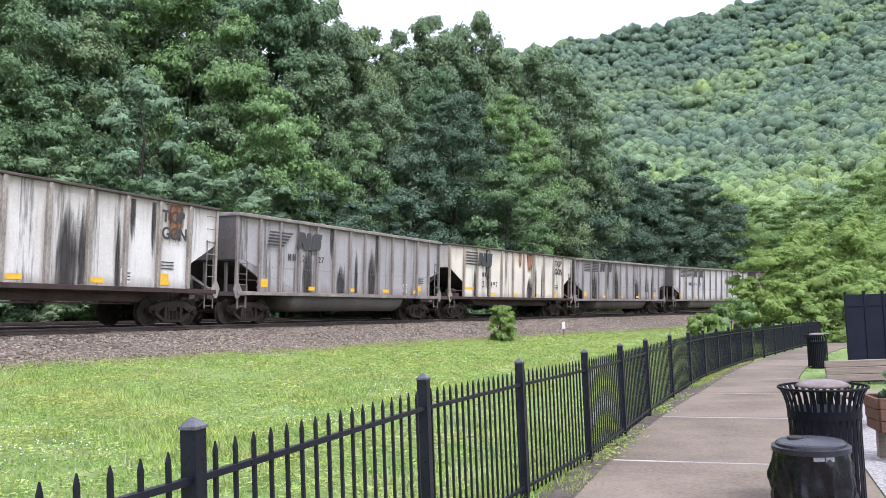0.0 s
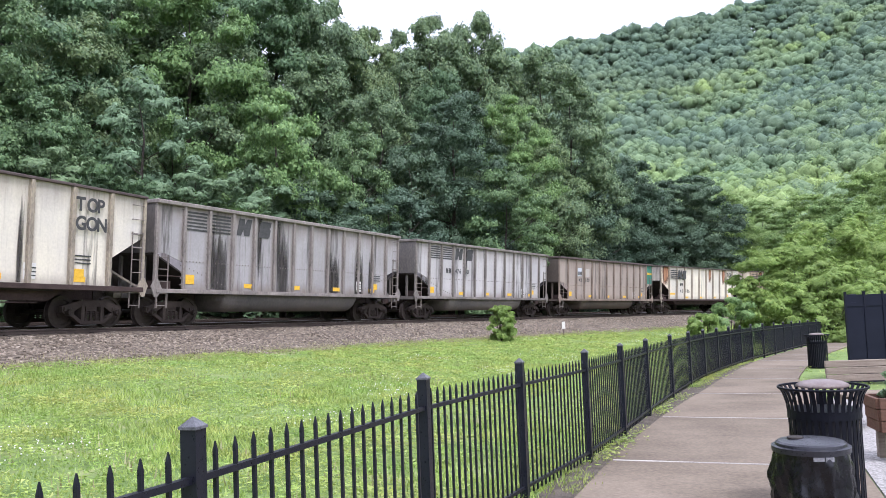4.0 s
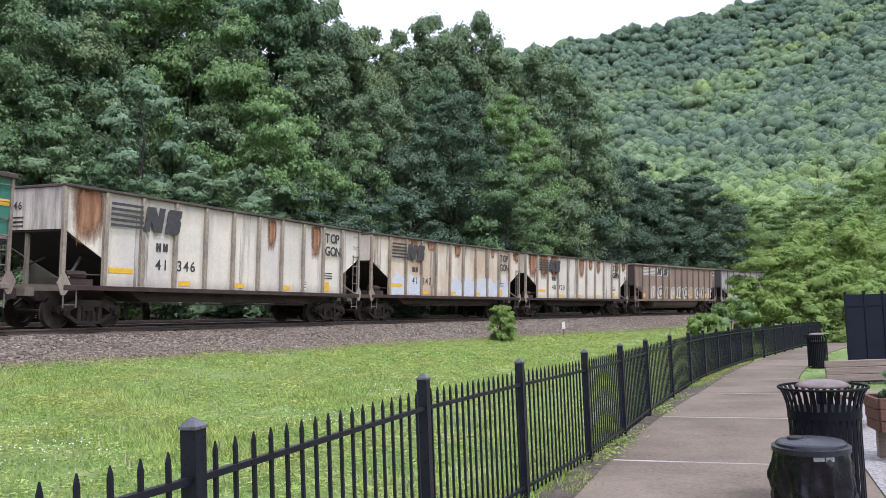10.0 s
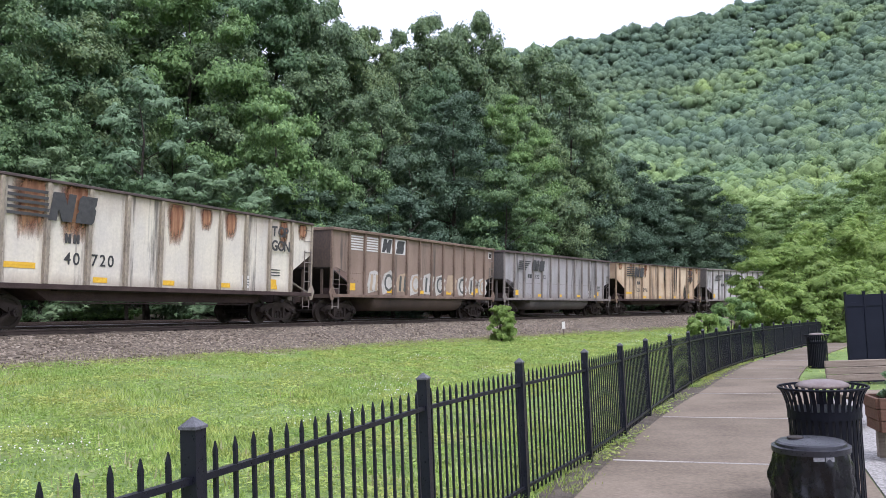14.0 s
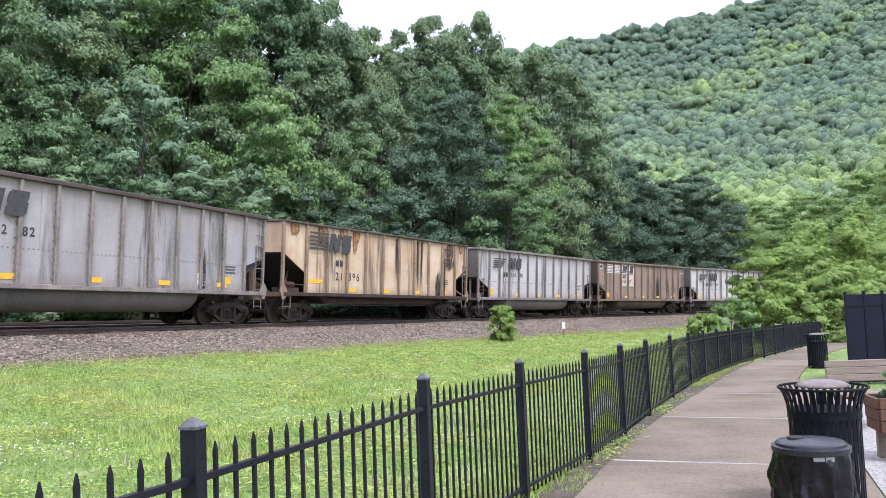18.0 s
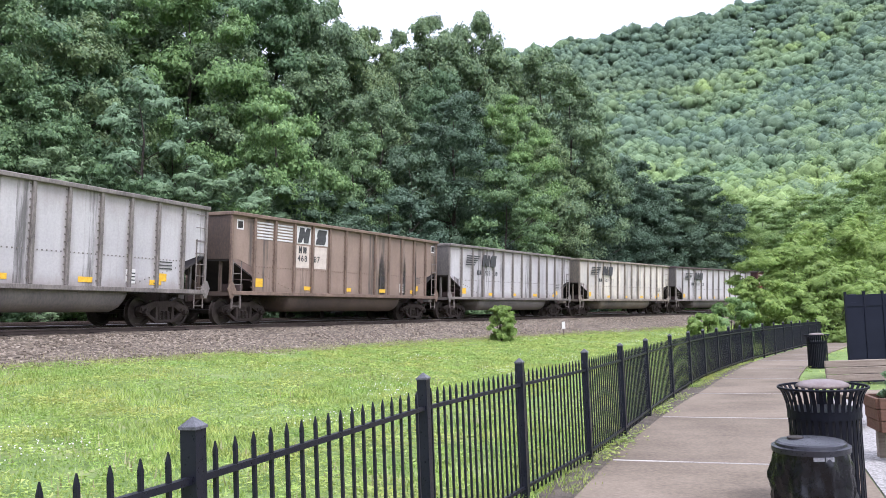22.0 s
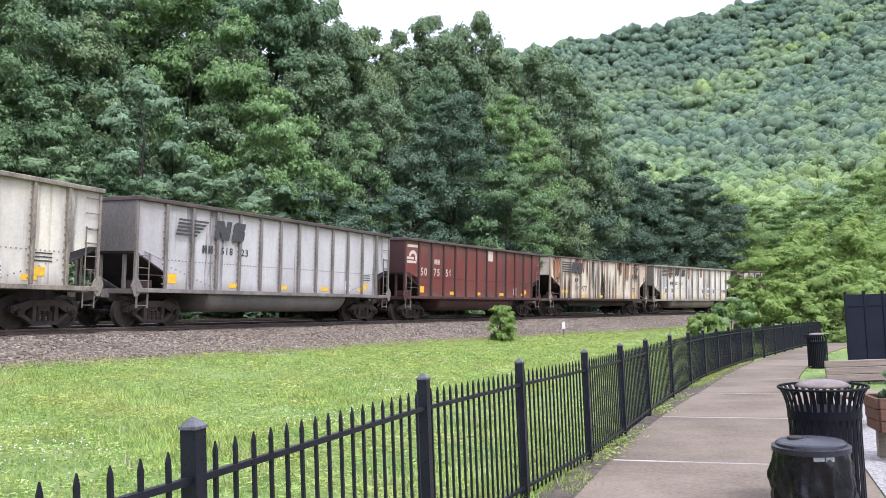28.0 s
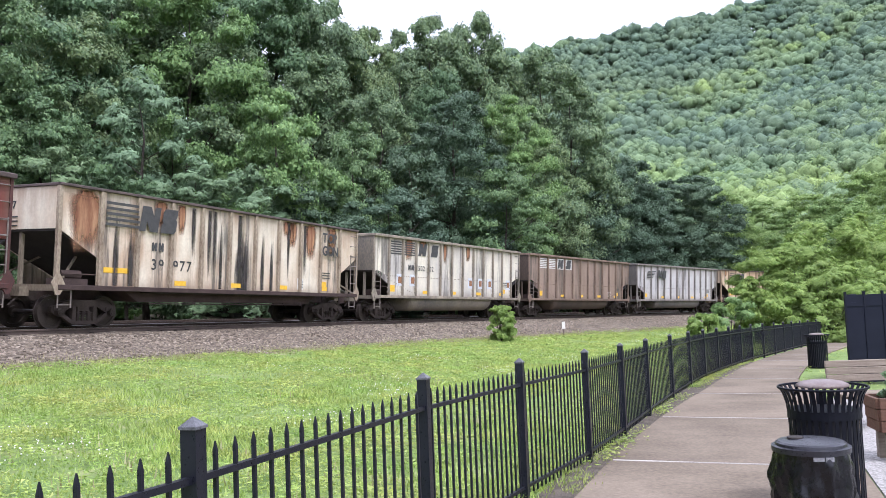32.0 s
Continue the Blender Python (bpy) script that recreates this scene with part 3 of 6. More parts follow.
def bagged_bin(m):
    root = empty("plastic_bin", m, "round plastic bin wrapped in a creased black bag", "litter bin")
    part("drum", lathe([(0.205, 0.0), (0.215, 0.02), (0.262, 0.64), (0.25, 0.64), (0.2, 0.03)], 32), M_BIN, root, smooth=True)
    # bag hanging outside the drum in folds
    bm = bmesh.new()
    seg, rows, rings = 72, 16, []
    for k in range(rows):
        z = 0.655 - k * 0.037
        ring = []
        for i in range(seg):
            a = 2 * math.pi * i / seg
            q = Vector((math.cos(a) * 2.0, math.sin(a) * 2.0, z * 1.6))
            fold = 0.06 * noise.noise(q + Vector((0, 0, 7))) + 0.038 * noise.noise(Vector((math.cos(a) * 7 + z * 3, math.sin(a) * 7, z * 2.2)))
            fold += 0.03 * noise.noise(Vector((math.cos(a) * 14, math.sin(a) * 14, z * 9 + a)))
            r = 0.272 - 0.055 * (k / rows) + 0.03 * math.sin(k / rows * 3.1) + fold * min(1.0, k / 3)
            drop = 0.05 * noise.noise(Vector((math.cos(a) * 3, math.sin(a) * 3, 20))) if k == rows - 1 else 0
            ring.append(bm.verts.new((r * math.cos(a), r * math.sin(a), z + drop)))
        rings.append(ring)
    for a, b in zip(rings, rings[1:]):
        for i in range(seg):
            bm.faces.new((a[i], b[i], b[(i + 1) % seg], a[(i + 1) % seg]))
    bmesh.ops.recalc_face_normals(bm, faces=bm.faces[:])
    part("bag", bm, M_BAG, root, "shiny black plastic bag in loose folds", smooth=True)
    lid = lathe([(0.27, 0.63), (0.29, 0.632), (0.292, 0.668), (0.262, 0.672), (0.258, 0.69), (0.24, 0.7), (0.02, 0.712)], 40)
    lid_ob = part("lid", lid, M_LIDBLACK, root, "black plastic lid with a raised disc", smooth=False)
    part("hole", lathe([(0.062, 0.7115), (0.062, 0.718), (0.055, 0.722)], 18), M_SOOT, lid_ob, m=Matrix.Translation((-0.06, 0.1, -0.003)))
    for k, (x, w) in enumerate(((-0.03, 0.08), (0.05, 0.06))):
        part("sticker", box(x - w / 2, x + w / 2, -0.003, 0.003, -0.012 - 0.004 * k, 0.014), M_STICKER, root, "worn pale print on the bag", m=Matrix.Rotation(-0.42, 4, "Z") @ Matrix.Translation((0.0, -0.285, 0.615)))
    return root


M_LIDBLACK = surface("black_plastic_lid", (0.009, 0.009, 0.013), (0.02, 0.02, 0.026), 5, 60, 0.34, relief=0.05, gloss=0.45)
M_STICKER = surface("worn_print", (0.08, 0.08, 0.085), (0.24, 0.24, 0.25), 20, 80, 0.5)
bagged_bin(Matrix.Translation((2.45, 5.75, -0.19)) @ Matrix.Rotation(0.3, 4, "Z") @ Matrix.Diagonal((0.87, 0.87, 0.99, 1)))


def bench(m):
    root = empty("wooden_bench", m, "weathered grey plank bench on the grass", "bench")
    for z0, z1, y in ((0.783, 0.875, 0.30), (0.686, 0.778, 0.285), (0.589, 0.681, 0.27)):
        part("back_slat", box(-0.9, 0.9, y, y + 0.04, z0, z1, 0.006), M_BENCH, root)
    for y in (-0.2, -0.06, 0.08):
        part("seat_slat", box(-0.9, 0.9, y, y + 0.125, 0.43, 0.47, 0.006), M_BENCH, root)
    for x in (-0.7, 0.7):
        fr = bmesh.new()
        add_box(fr, x - 0.03, x + 0.03, -0.18, -0.12, 0, 0.43)
        add_box(fr, x - 0.03, x + 0.03, -0.2, 0.24, 0.37, 0.43)
        add_bar(fr, (x, 0.24, 0.0), (x, 0.345, 0.86), 0.06)
        part("leg_frame", fr, M_BENCH, root)
    return root


bench(Matrix.Translation((6.12, 11.3, -0.36)) @ Matrix.Rotation(math.radians(-4), 4, "Z"))


def planter(m):
    root = empty("wooden_planter", m, "brown wooden planter box on legs with low plants", "planter")
    for k in range(3):
        z = 0.38 + k * 0.135
        for y in (-0.24, 0.2):
            part("board", box(-0.02, 1.1, y, y + 0.04, z, z + 0.128, 0.005), M_PLANTER, root)
        e = 0.012 * k
        for x in (-0.03 - e, 1.07):
            part("board", box(x, x + 0.04, -0.2, 0.2, z, z + 0.128, 0.005), M_PLANTER, root)
    for x in (0.05, 1.0):
        for y in (-0.16, 0.12):
            part("leg", box(x, x + 0.08, y, y + 0.08, 0.0, 0.39), M_BENCH, root)
    part("soil", box(0.01, 1.07, -0.2, 0.2, 0.42, 0.73), M_DIRT, root)
    return root


planter(Matrix.Translation((4.47, 8.85, -0.30)) @ Matrix.Rotation(math.radians(-10), 4, "Z") @ Matrix.Diagonal((1, 1, 0.87, 1)))


def screen_fence(m):
    """Tall dark panelled enclosure."""
    root = empty("privacy_screen", m, "tall dark panelled privacy enclosure with slim posts", "screen fence")
    for i in range(8):
        part("panel", box(0.385 * i + 0.012, 0.385 * i + 0.373, 0.0, 0.05, 0.05, 1.93), M_SCREEN, root)
        part("post", box(0.385 * i - 0.018, 0.385 * i + 0.012, -0.02, 0.07, 0.0, 2.0), M_SCREEN, root)
    part("top_rail", box(0, 3.08, -0.014, 0.0, 1.68, 1.76), M_SCREEN, root)
    back = Matrix.Rotation(math.radians(-24), 4, "Z")
    for i in range(6):
        part("side_panel", box(0.0, 0.05, 0.385 * i + 0.075, 0.385 * i + 0.445, 0.05, 1.93), M_SCREEN, root, m=back)
    return root


screen_fence(Matrix.Translation((8.68, 18.1, -0.58)) @ Matrix.Rotation(math.radians(-6), 4, "Z"))


def marker(m):
    root = empty("marker_post", m, "small white marker plate on a thin steel stake", "marker")
    part("stake", box(-0.02, 0.02, -0.02, 0.02, -0.2, 0.75), M_RAIL_WEB, root)
    part("plate", box(-0.09, 0.09, -0.03, -0.02, 0.42, 0.8, 0.004), M_WHITE, root, "white rectangular plate")
    return root


def on_ground(x, y):
    return Matrix.Translation((x, y, ground_height(x, y)))


mp = spot(176.6, 6.0)
marker(on_ground(mp.x, mp.y) @ Matrix.Rotation(0.1, 4, "Z"))


# ---- the coal train ----
HALF, WHEEL_R, LIFT = 7.53, 0.457, 0.09


def wheelset_mesh():
    bm = bmesh.new()
    prof = [(0.05, -0.10), (0.16, -0.10), (0.17, -0.05), (0.36, -0.04), (0.37, -0.075), (0.457, -0.075), (0.46, 0.045), (0.487, 0.05), (0.487, 0.07),
            (0.37, 0.07), (0.35, 0.02), (0.16, 0.03), (0.15, 0.08), (0.05, 0.08)]
    for side in (-1, 1):
        w = lathe(prof, 28)
        w.transform(Matrix.Translation((0, side * 0.755, 0)) @ Matrix.Rotation(side * math.pi / 2, 4, "X"))
        me = bpy.data.meshes.new("tmp")
        w.to_mesh(me)
        w.free()
        bm.from_mesh(me)
        bpy.data.meshes.remove(me)
    add_rod(bm, (0, -1.1, 0), (0, 1.1, 0), 0.075, 10)
    for side in (-1, 1):
        add_rod(bm, (0, side * 1.02, 0), (0, side * 1.2, 0), 0.105, 12)
        for k in range(3):
            a = 2.094 * k
            add_rod(bm, (0.05 * math.cos(a), side * 1.19, 0.05 * math.sin(a)), (0.05 * math.cos(a), side * 1.225, 0.05 * math.sin(a)), 0.018, 6)
    return mesh_of("wheelset", bm, M_STEEL)


def sideframe_mesh():
    bm = prism([(-1.1, 0.62), (-0.95, 0.66), (-0.45, 0.80), (0.45, 0.80), (0.95, 0.66), (1.1, 0.62), (1.1, 0.47), (0.98, 0.40), (0.80, 0.42), (0.42, 0.62),
                (-0.42, 0.62), (-0.80, 0.42), (-0.98, 0.40), (-1.1, 0.47)], -0.07, 0.07)
    prism([(-0.86, 0.50), (-0.36, 0.22), (0.36, 0.22), (0.86, 0.50), (0.86, 0.40), (0.42, 0.13), (-0.42, 0.13), (-0.86, 0.40)], -0.075, 0.075, bm)
    for x in (-0.42, 0.30):
        add_box(bm, x, x + 0.12, -0.08, 0.08, 0.2, 0.66)
    for x in (-0.89, 0.89):
        add_box(bm, x - 0.16, x + 0.16, -0.11, 0.09, 0.5, 0.6)
    bmesh.ops.recalc_face_normals(bm, faces=bm.faces[:])
    return mesh_of("side_frame", bm, M_DIRT)


def spring_mesh():
    bm = bmesh.new()
    for x in (-0.19, 0.0, 0.19):
        for k in range(5):
            add_rod(bm, (x, 0, 0.225 + k * 0.052), (x, 0, 0.255 + k * 0.052), 0.085, 8)
        add_rod(bm, (x, 0, 0.22), (x, 0, 0.49), 0.05, 6)
    return mesh_of("spring_nest", bm, M_DIRT)


def bolster_mesh():
    bm = add_box(bmesh.new(), -0.2, 0.2, -1.02, 1.02, 0.49, 0.66)
    add_rod(bm, (0, 0, 0.6), (0, 0, 0.8), 0.2, 14)
    for x in (-0.36, 0.36):
        add_box(bm, x - 0.05, x + 0.05, -0.95, 0.95, 0.36, 0.48)
    return mesh_of("bolster", bm, M_DIRT)


ME_WHEELSET, ME_FRAME, ME_SPRING, ME_BOLSTER = wheelset_mesh(), sideframe_mesh(), spring_mesh(), bolster_mesh()
WHEELSETS = []


def truck(parent, x):
    t = new("truck")
    t.parent, t.matrix_basis = parent, Matrix.Translation((x, 0, -LIFT))
    put_part("bolster", ME_BOLSTER, t)
    for y in (-1.0, 1.0):
        put_part("side_frame", ME_FRAME, t, Matrix.Translation((0, y, 0)))
        put_part("spring_nest", ME_SPRING, t, Matrix.Translation((0, y, 0)))
    for dx in (-0.89, 0.89):
        WHEELSETS.append((put_part("wheelset", ME_WHEELSET, t, Matrix.Translation((dx, 0, WHEEL_R))), dx))


def coupler_mesh():
    bm = add_box(bmesh.new(), -0.62, 0.0, -0.11, 0.11, 0.74, 0.92)
    add_box(bm, -0.68, -0.45, -0.15, 0.15, 0.68, 0.98)
    add_box(bm, -0.05, 0.5, -0.18, 0.18, 0.68, 1.0)
    add_rod(bm, (-0.5, -0.35, 0.55), (-0.1, -0.3, 0.85), 0.025, 6)
    return mesh_of("coupler", bm, M_DIRT)


def ladder_mesh(side, z0, z1, rungs=5):
    """Ladder on a car corner, in the car's side plane."""
    bm = bmesh.new()
    for x in (0.0, 0.42):
        add_bar(bm, (x, 0, z0), (x, 0, z1), 0.035, 0.02)
    for k in range(rungs):
        z = z0 + 0.08 + k * (z1 - z0 - 0.16) / (rungs - 1)
        add_rod(bm, (0.0, 0.0, z), (0.42, 0.0, z), 0.014, 6)
    return mesh_of("ladder", bm, M_HARDWARE)


def grab_mesh():
    bm = bmesh.new()
    for k in range(4):
        z = 2.28 + k * 0.42
        add_rod(bm, (0.05, -0.05, z), (0.48, -0.05, z), 0.013, 6)
        for x in (0.05, 0.48):
            add_rod(bm, (x, 0.0, z), (x, -0.05, z), 0.013, 6)
    return mesh_of("grab_irons", bm, M_HARDWARE)


T_BAYS, B_BAYS = 11, 13
T_STEP, B_STEP = 2 * HALF / T_BAYS, 2 * 7.42 / B_BAYS


def rivet_strip(bm, x, y, z0, z1, step):
    z = z0
    while z < z1:
        add_box(bm, x - 0.02, x + 0.02, y - 0.014, y + 0.014, z - 0.02, z + 0.02)
        z += step


def top_gon_meshes():
    q, st = HALF, T_STEP
    d = {}
    d["side"] = mesh_of("side_sheet", prism([(-q, 2.62), (-q + st, 1.86), (-q + st, 1.1), (q - st, 1.1), (q - st, 1.86), (q, 2.62), (q, 3.78), (-q, 3.78)], -0.015, 0.015), None)
    post = add_box(bmesh.new(), -0.065, 0.065, -0.095, -0.012, 1.12, 3.77)
    add_box(post, -0.10, 0.10, -0.03, -0.014, 1.12, 3.77)
    bmesh.ops.bevel(post, geom=post.edges[:], offset=0.012, segments=1, affect="EDGES")
    for x in (-0.084, 0.084):
        rivet_strip(post, x, -0.036, 1.25, 3.7, 0.21)
    d["post"] = mesh_of("post", post, None)
    corner = box(-0.06, 0.06, -0.06, 0.06, 1.05, 3.78, 0.01)
    d["corner"] = mesh_of("corner_post", corner, None)
    d["chord"] = mesh_of("top_chord", box(-q - 0.06, q + 0.06, -0.11, 0.05, 3.77, 3.85, 0.015), M_CHORD)
    d["sill"] = mesh_of("side_sill", box(-q, q, -0.10, 0.06, 0.98, 1.12, 0.01), None)
    e = prism([(-0.02, 2.62), (0.02, 2.62), (0.02, 3.78), (-0.02, 3.78)], -1.52, 1.52)
    d["end"] = mesh_of("end_sheet", e, None)
    d["slope"] = mesh_of("slope_sheet", prism([(0, 2.62), (3.3, 0.98), (3.3, 0.94), (0, 2.56)], -1.5, 1.5), M_SOOT)
    d["end_chord"] = mesh_of("end_chord", box(-0.06, 0.06, -1.6, 1.6, 3.77, 3.85, 0.015), M_CHORD)
    d["floor"] = mesh_of("floor_sheet", box(-4.3, 4.3, -1.5, 1.5, 0.94, 1.0), M_SOOT)
    under = prism([(-4.9, 0.98), (-4.4, 0.68), (4.4, 0.68), (4.9, 0.98)], -1.25, 1.25)
    add_box(under, -8.0, 8.0, -0.16, 0.16, 0.72, 1.0)
    add_rod(under, (-4.0, -1.28, 0.63), (4.0, -1.28, 0.63), 0.02, 6)
    d["under"] = mesh_of("underframe", under, M_UNDER)
    ends = add_box(bmesh.new(), -q - 0.02, -q + 0.14, -1.6, 1.6, 0.95, 1.12)
    add_box(ends, -q - 0.3, -q, -0.5, 0.5, 0.8, 1.05)
    add_bar(ends, (-q + 0.1, -1.5, 1.12), (-q + 1.5, -0.6, 2.1), 0.06)
    add_bar(ends, (-q + 0.1, 1.5, 1.12), (-q + 1.5, 0.6, 2.1), 0.06)
    add_bar(ends, (-q + 0.1, 0.0, 1.12), (-q + 0.1, 0.0, 2.6), 0.1)
    d["end_sill"] = mesh_of("end_sill", ends, None)
    plat = add_rod(bmesh.new(), (-q, -1.5, 1.42), (-q + st, -1.5, 1.42), 0.022, 6)
    add_box(plat, -q + 0.2, -q + 1.1, -1.45, -0.9, 1.12, 1.3)
    add_rod(plat, (-q + 0.35, -1.2, 1.4), (-q + 1.0, -1.2, 1.4), 0.13, 12)
    d["brake"] = mesh_of("brake_gear", plat, M_UNDER)
    return d


def tub_gon_meshes():
    q, st = 7.42, B_STEP
    d = {}
    d["side"] = mesh_of("side_sheet", prism([(-q, 2.2), (-q + 0.35, 2.2), (-q + st, 1.95), (-q + st, 1.08), (q - st, 1.08), (q - st, 1.95), (q - 0.35, 2.2), (q, 2.2), (q, 3.74), (-q, 3.74)], -0.015, 0.015), None)
    post = add_box(bmesh.new(), -0.055, 0.055, -0.10, -0.012, 1.1, 3.74)
    bmesh.ops.bevel(post, geom=post.edges[:], offset=0.015, segments=1, affect="EDGES")
    for x in (-0.085,):
        rivet_strip(post, x, -0.022, 1.25, 3.7, 0.2)
    d["post"] = mesh_of("post", post, None)
    d["corner"] = mesh_of("corner_post", box(-0.045, 0.045, -0.05, 0.05, 1.05, 3.75, 0.01), None)
    d["chord"] = mesh_of("top_chord", box(-q - 0.08, q + 0.08, -0.13, 0.05, 3.72, 3.85, 0.02), None)
    d["sill"] = mesh_of("side_sill", box(-q, q, -0.10, 0.06, 0.97, 1.10, 0.01), None)
    d["end"] = mesh_of("end_sheet", prism([(-0.02, 2.2), (0.02, 2.2), (0.02, 3.74), (-0.02, 3.74)], -1.52, 1.52), None)
    d["slope"] = mesh_of("slope_sheet", prism([(0, 2.2), (2.6, 0.96), (2.6, 0.92), (0, 2.14)], -1.5, 1.5), M_SOOT)
    d["end_chord"] = mesh_of("end_chord", box(-0.06, 0.06, -1.6, 1.6, 3.72, 3.85, 0.02), None)
    d["floor"] = mesh_of("floor_sheet", box(-4.8, 4.8, -1.45, 1.45, 0.93, 0.97), M_SOOT)
    # rounded tub below the sill
    sec = [(-1.46, 0.98), (-1.47, 0.8), (-1.42, 0.6), (-1.3, 0.45), (-1.1, 0.37), (-0.3, 0.35), (0.3, 0.35), (1.1, 0.37), (1.3, 0.45), (1.42, 0.6), (1.47, 0.8), (1.46, 0.98)]
    bm = bmesh.new()
    rows = []
    for x, k in ((-4.2, 0.5), (-4.08, 0.85), (-3.9, 1.0), (3.75, 1.0), (3.93, 0.85), (4.05, 0.5)):
        rows.append([bm.verts.new((x, y, 0.98 - (0.98 - z) * k)) for y, z in sec])
    for a, b in zip(rows, rows[1:]):
        for i in range(len(sec) - 1):
            bm.faces.new((a[i], b[i], b[i + 1], a[i + 1]))
    bm.faces.new(rows[0])
    bm.faces.new(list(reversed(rows[-1])))
    bmesh.ops.recalc_face_normals(bm, faces=bm.faces[:])
    d["tub"] = mesh_of("tub", bm, None, True)
    under = add_box(bmesh.new(), -8.0, 8.0, -0.16, 0.16, 0.72, 1.0)
    d["under"] = mesh_of("underframe", under, M_UNDER)
    ends = add_box(bmesh.new(), -q - 0.02, -q + 0.14, -1.6, 1.6, 0.93, 1.08)
    add_box(ends, -q - 0.3, -q, -0.5, 0.5, 0.8, 1.05)
    for y in (-1.0, 0.0, 1.0):
        add_bar(ends, (-q + 0.08, y, 1.08), (-q + 0.08, y, 2.2), 0.09)
    d["end_sill"] = mesh_of("end_sill", ends, None)
    seam = bmesh.new()
    x = -q + st
    while x < q - st:
        add_box(seam, x - 0.018, x + 0.018, -0.03, -0.012, 1.97, 2.006)
        x += 0.15
    for k in range(11):
        for sign in (-1, 1):
            x, z = sign * (q - st - 0.1 - 0.19 * k), 1.8 - 0.058 * k
            add_box(seam, x - 0.018, x + 0.018, -0.03, -0.012, z, z + 0.036)
    d["seam"] = mesh_of("rivet_line", seam, None)
    plat = add_box(bmesh.new(), -q + 0.3, -q + 0.9, -1.3, -0.8, 1.1, 1.35)
    add_rod(plat, (-q, -1.5, 1.5), (-q + st, -1.5, 1.5), 0.02, 6)
    d["brake"] = mesh_of("brake_gear", plat, M_UNDER)
    return d


M_CHORD = surface("top_chord_soot", (0.035, 0.026, 0.025), (0.115, 0.085, 0.078), 2, 30, 0.8)
M_UNDER = surface("underframe_brown", (0.028, 0.021, 0.019), (0.085, 0.06, 0.054), 2, 30, 0.85, gloss=0.08)
TOP, TUB = top_gon_meshes(), tub_gon_meshes()
ME_GUSSET = mesh_of("gusset", prism([(-0.06, 1.4), (-0.2, 1.16), (-0.06, 0.84), (0.06, 0.84), (0.24, 1.1), (0.06, 1.4)], -0.02, 0.02), None)
ME_COUPLER, ME_GRAB = coupler_mesh(), grab_mesh()
ME_LADDER = ladder_mesh(1, 1.1, 2.75)
ME_STIRRUP = ladder_mesh(1, 0.5, 1.05, 2)


def text_mesh(body, size):
    cu = bpy.data.curves.new("words", "FONT")
    cu.body, cu.size, cu.extrude, cu.offset = body, size, 0.003, 0.016 if size > 0.5 else 0.012 if size > 0.48 else 0.005
    ob = bpy.data.objects.new("words", cu)
    scene.collection.objects.link(ob)
    me = bpy.data.meshes.new_from_object(ob.evaluated_get(bpy.context.evaluated_depsgraph_get()))
    bpy.data.objects.remove(ob)
    bpy.data.curves.remove(cu)
    return me


ON_SIDE = Matrix.Rotation(math.pi / 2, 4, "X")
WORDS = {}


def lettering(body, size, parent, place, mat, label=""):
    """Stencilled characters, each a part; place: the plane of the writing."""
    for row, line in enumerate(body.split("\n")):
        for k, ch in enumerate(line):
            key = (ch, size)
            if key not in WORDS:
                WORDS[key] = text_mesh(ch, size)
                WORDS[key].materials.append(M_BLACK)
            put_part("stencil", WORDS[key], parent, place @ Matrix.Translation((k * (0.64 if ch.isdigit() else 0.72) * size, -row * size, 0)), label, mat)


def emblem_pieces(kind):
    """Road emblem as plain shapes: two slanted blocks with notches, then its stripes."""
    stripes = []
    if kind == "bars":
        for k in range(5):
            z = 0.06 + k * 0.165
            stripes.append([(0.0, z), (1.25 - 0.02 * k, z), (1.27 - 0.02 * k, z + 0.085), (0.0, z + 0.085)])
        ox = 1.22
    else:
        for k in range(5):
            z = 0.02 + k * 0.15
            stripes.append([(0.03 * k - 0.02, z), (0.66, z), (0.66, z + 0.085), (0.03 * k + 0.01, z + 0.085)])
            stripes.append([(0.79, z), (0.9 + 0.13 * k, z), (0.97 + 0.13 * k, z + 0.085), (0.79, z + 0.085)])
        ox = 1.72
    h = 0.82

    def shear(pts, dx):
        return [(dx + x + 0.16 * z, z) for x, z in pts]
    blocks = [shear([(0, 0), (0.25, 0), (0.25, h * 0.42), (0.43, 0), (0.74, 0), (0.74, h), (0.5, h), (0.5, h * 0.6), (0.34, h), (0, h)], ox),
              shear([(0, 0), (0.55, 0), (0.62, 0.1), (0.62, 0.42), (0.56, 0.5), (0.6, 0.58), (0.6, h), (0.08, h), (0, h - 0.1), (0, 0.42), (0.06, 0.34), (0, 0.26)], ox + 0.86)]
    return [mesh_of("emblem_piece", prism(p, -0.004, 0.004), M_BLACK) for p in blocks + stripes]


EMBLEM = {"bars": emblem_pieces("bars"), "flag": emblem_pieces("flag")}


def slanted(pts):
    return mesh_of("block", prism([(x + 0.16 * z, z) for x, z in pts], -0.004, 0.004), M_BLACK)


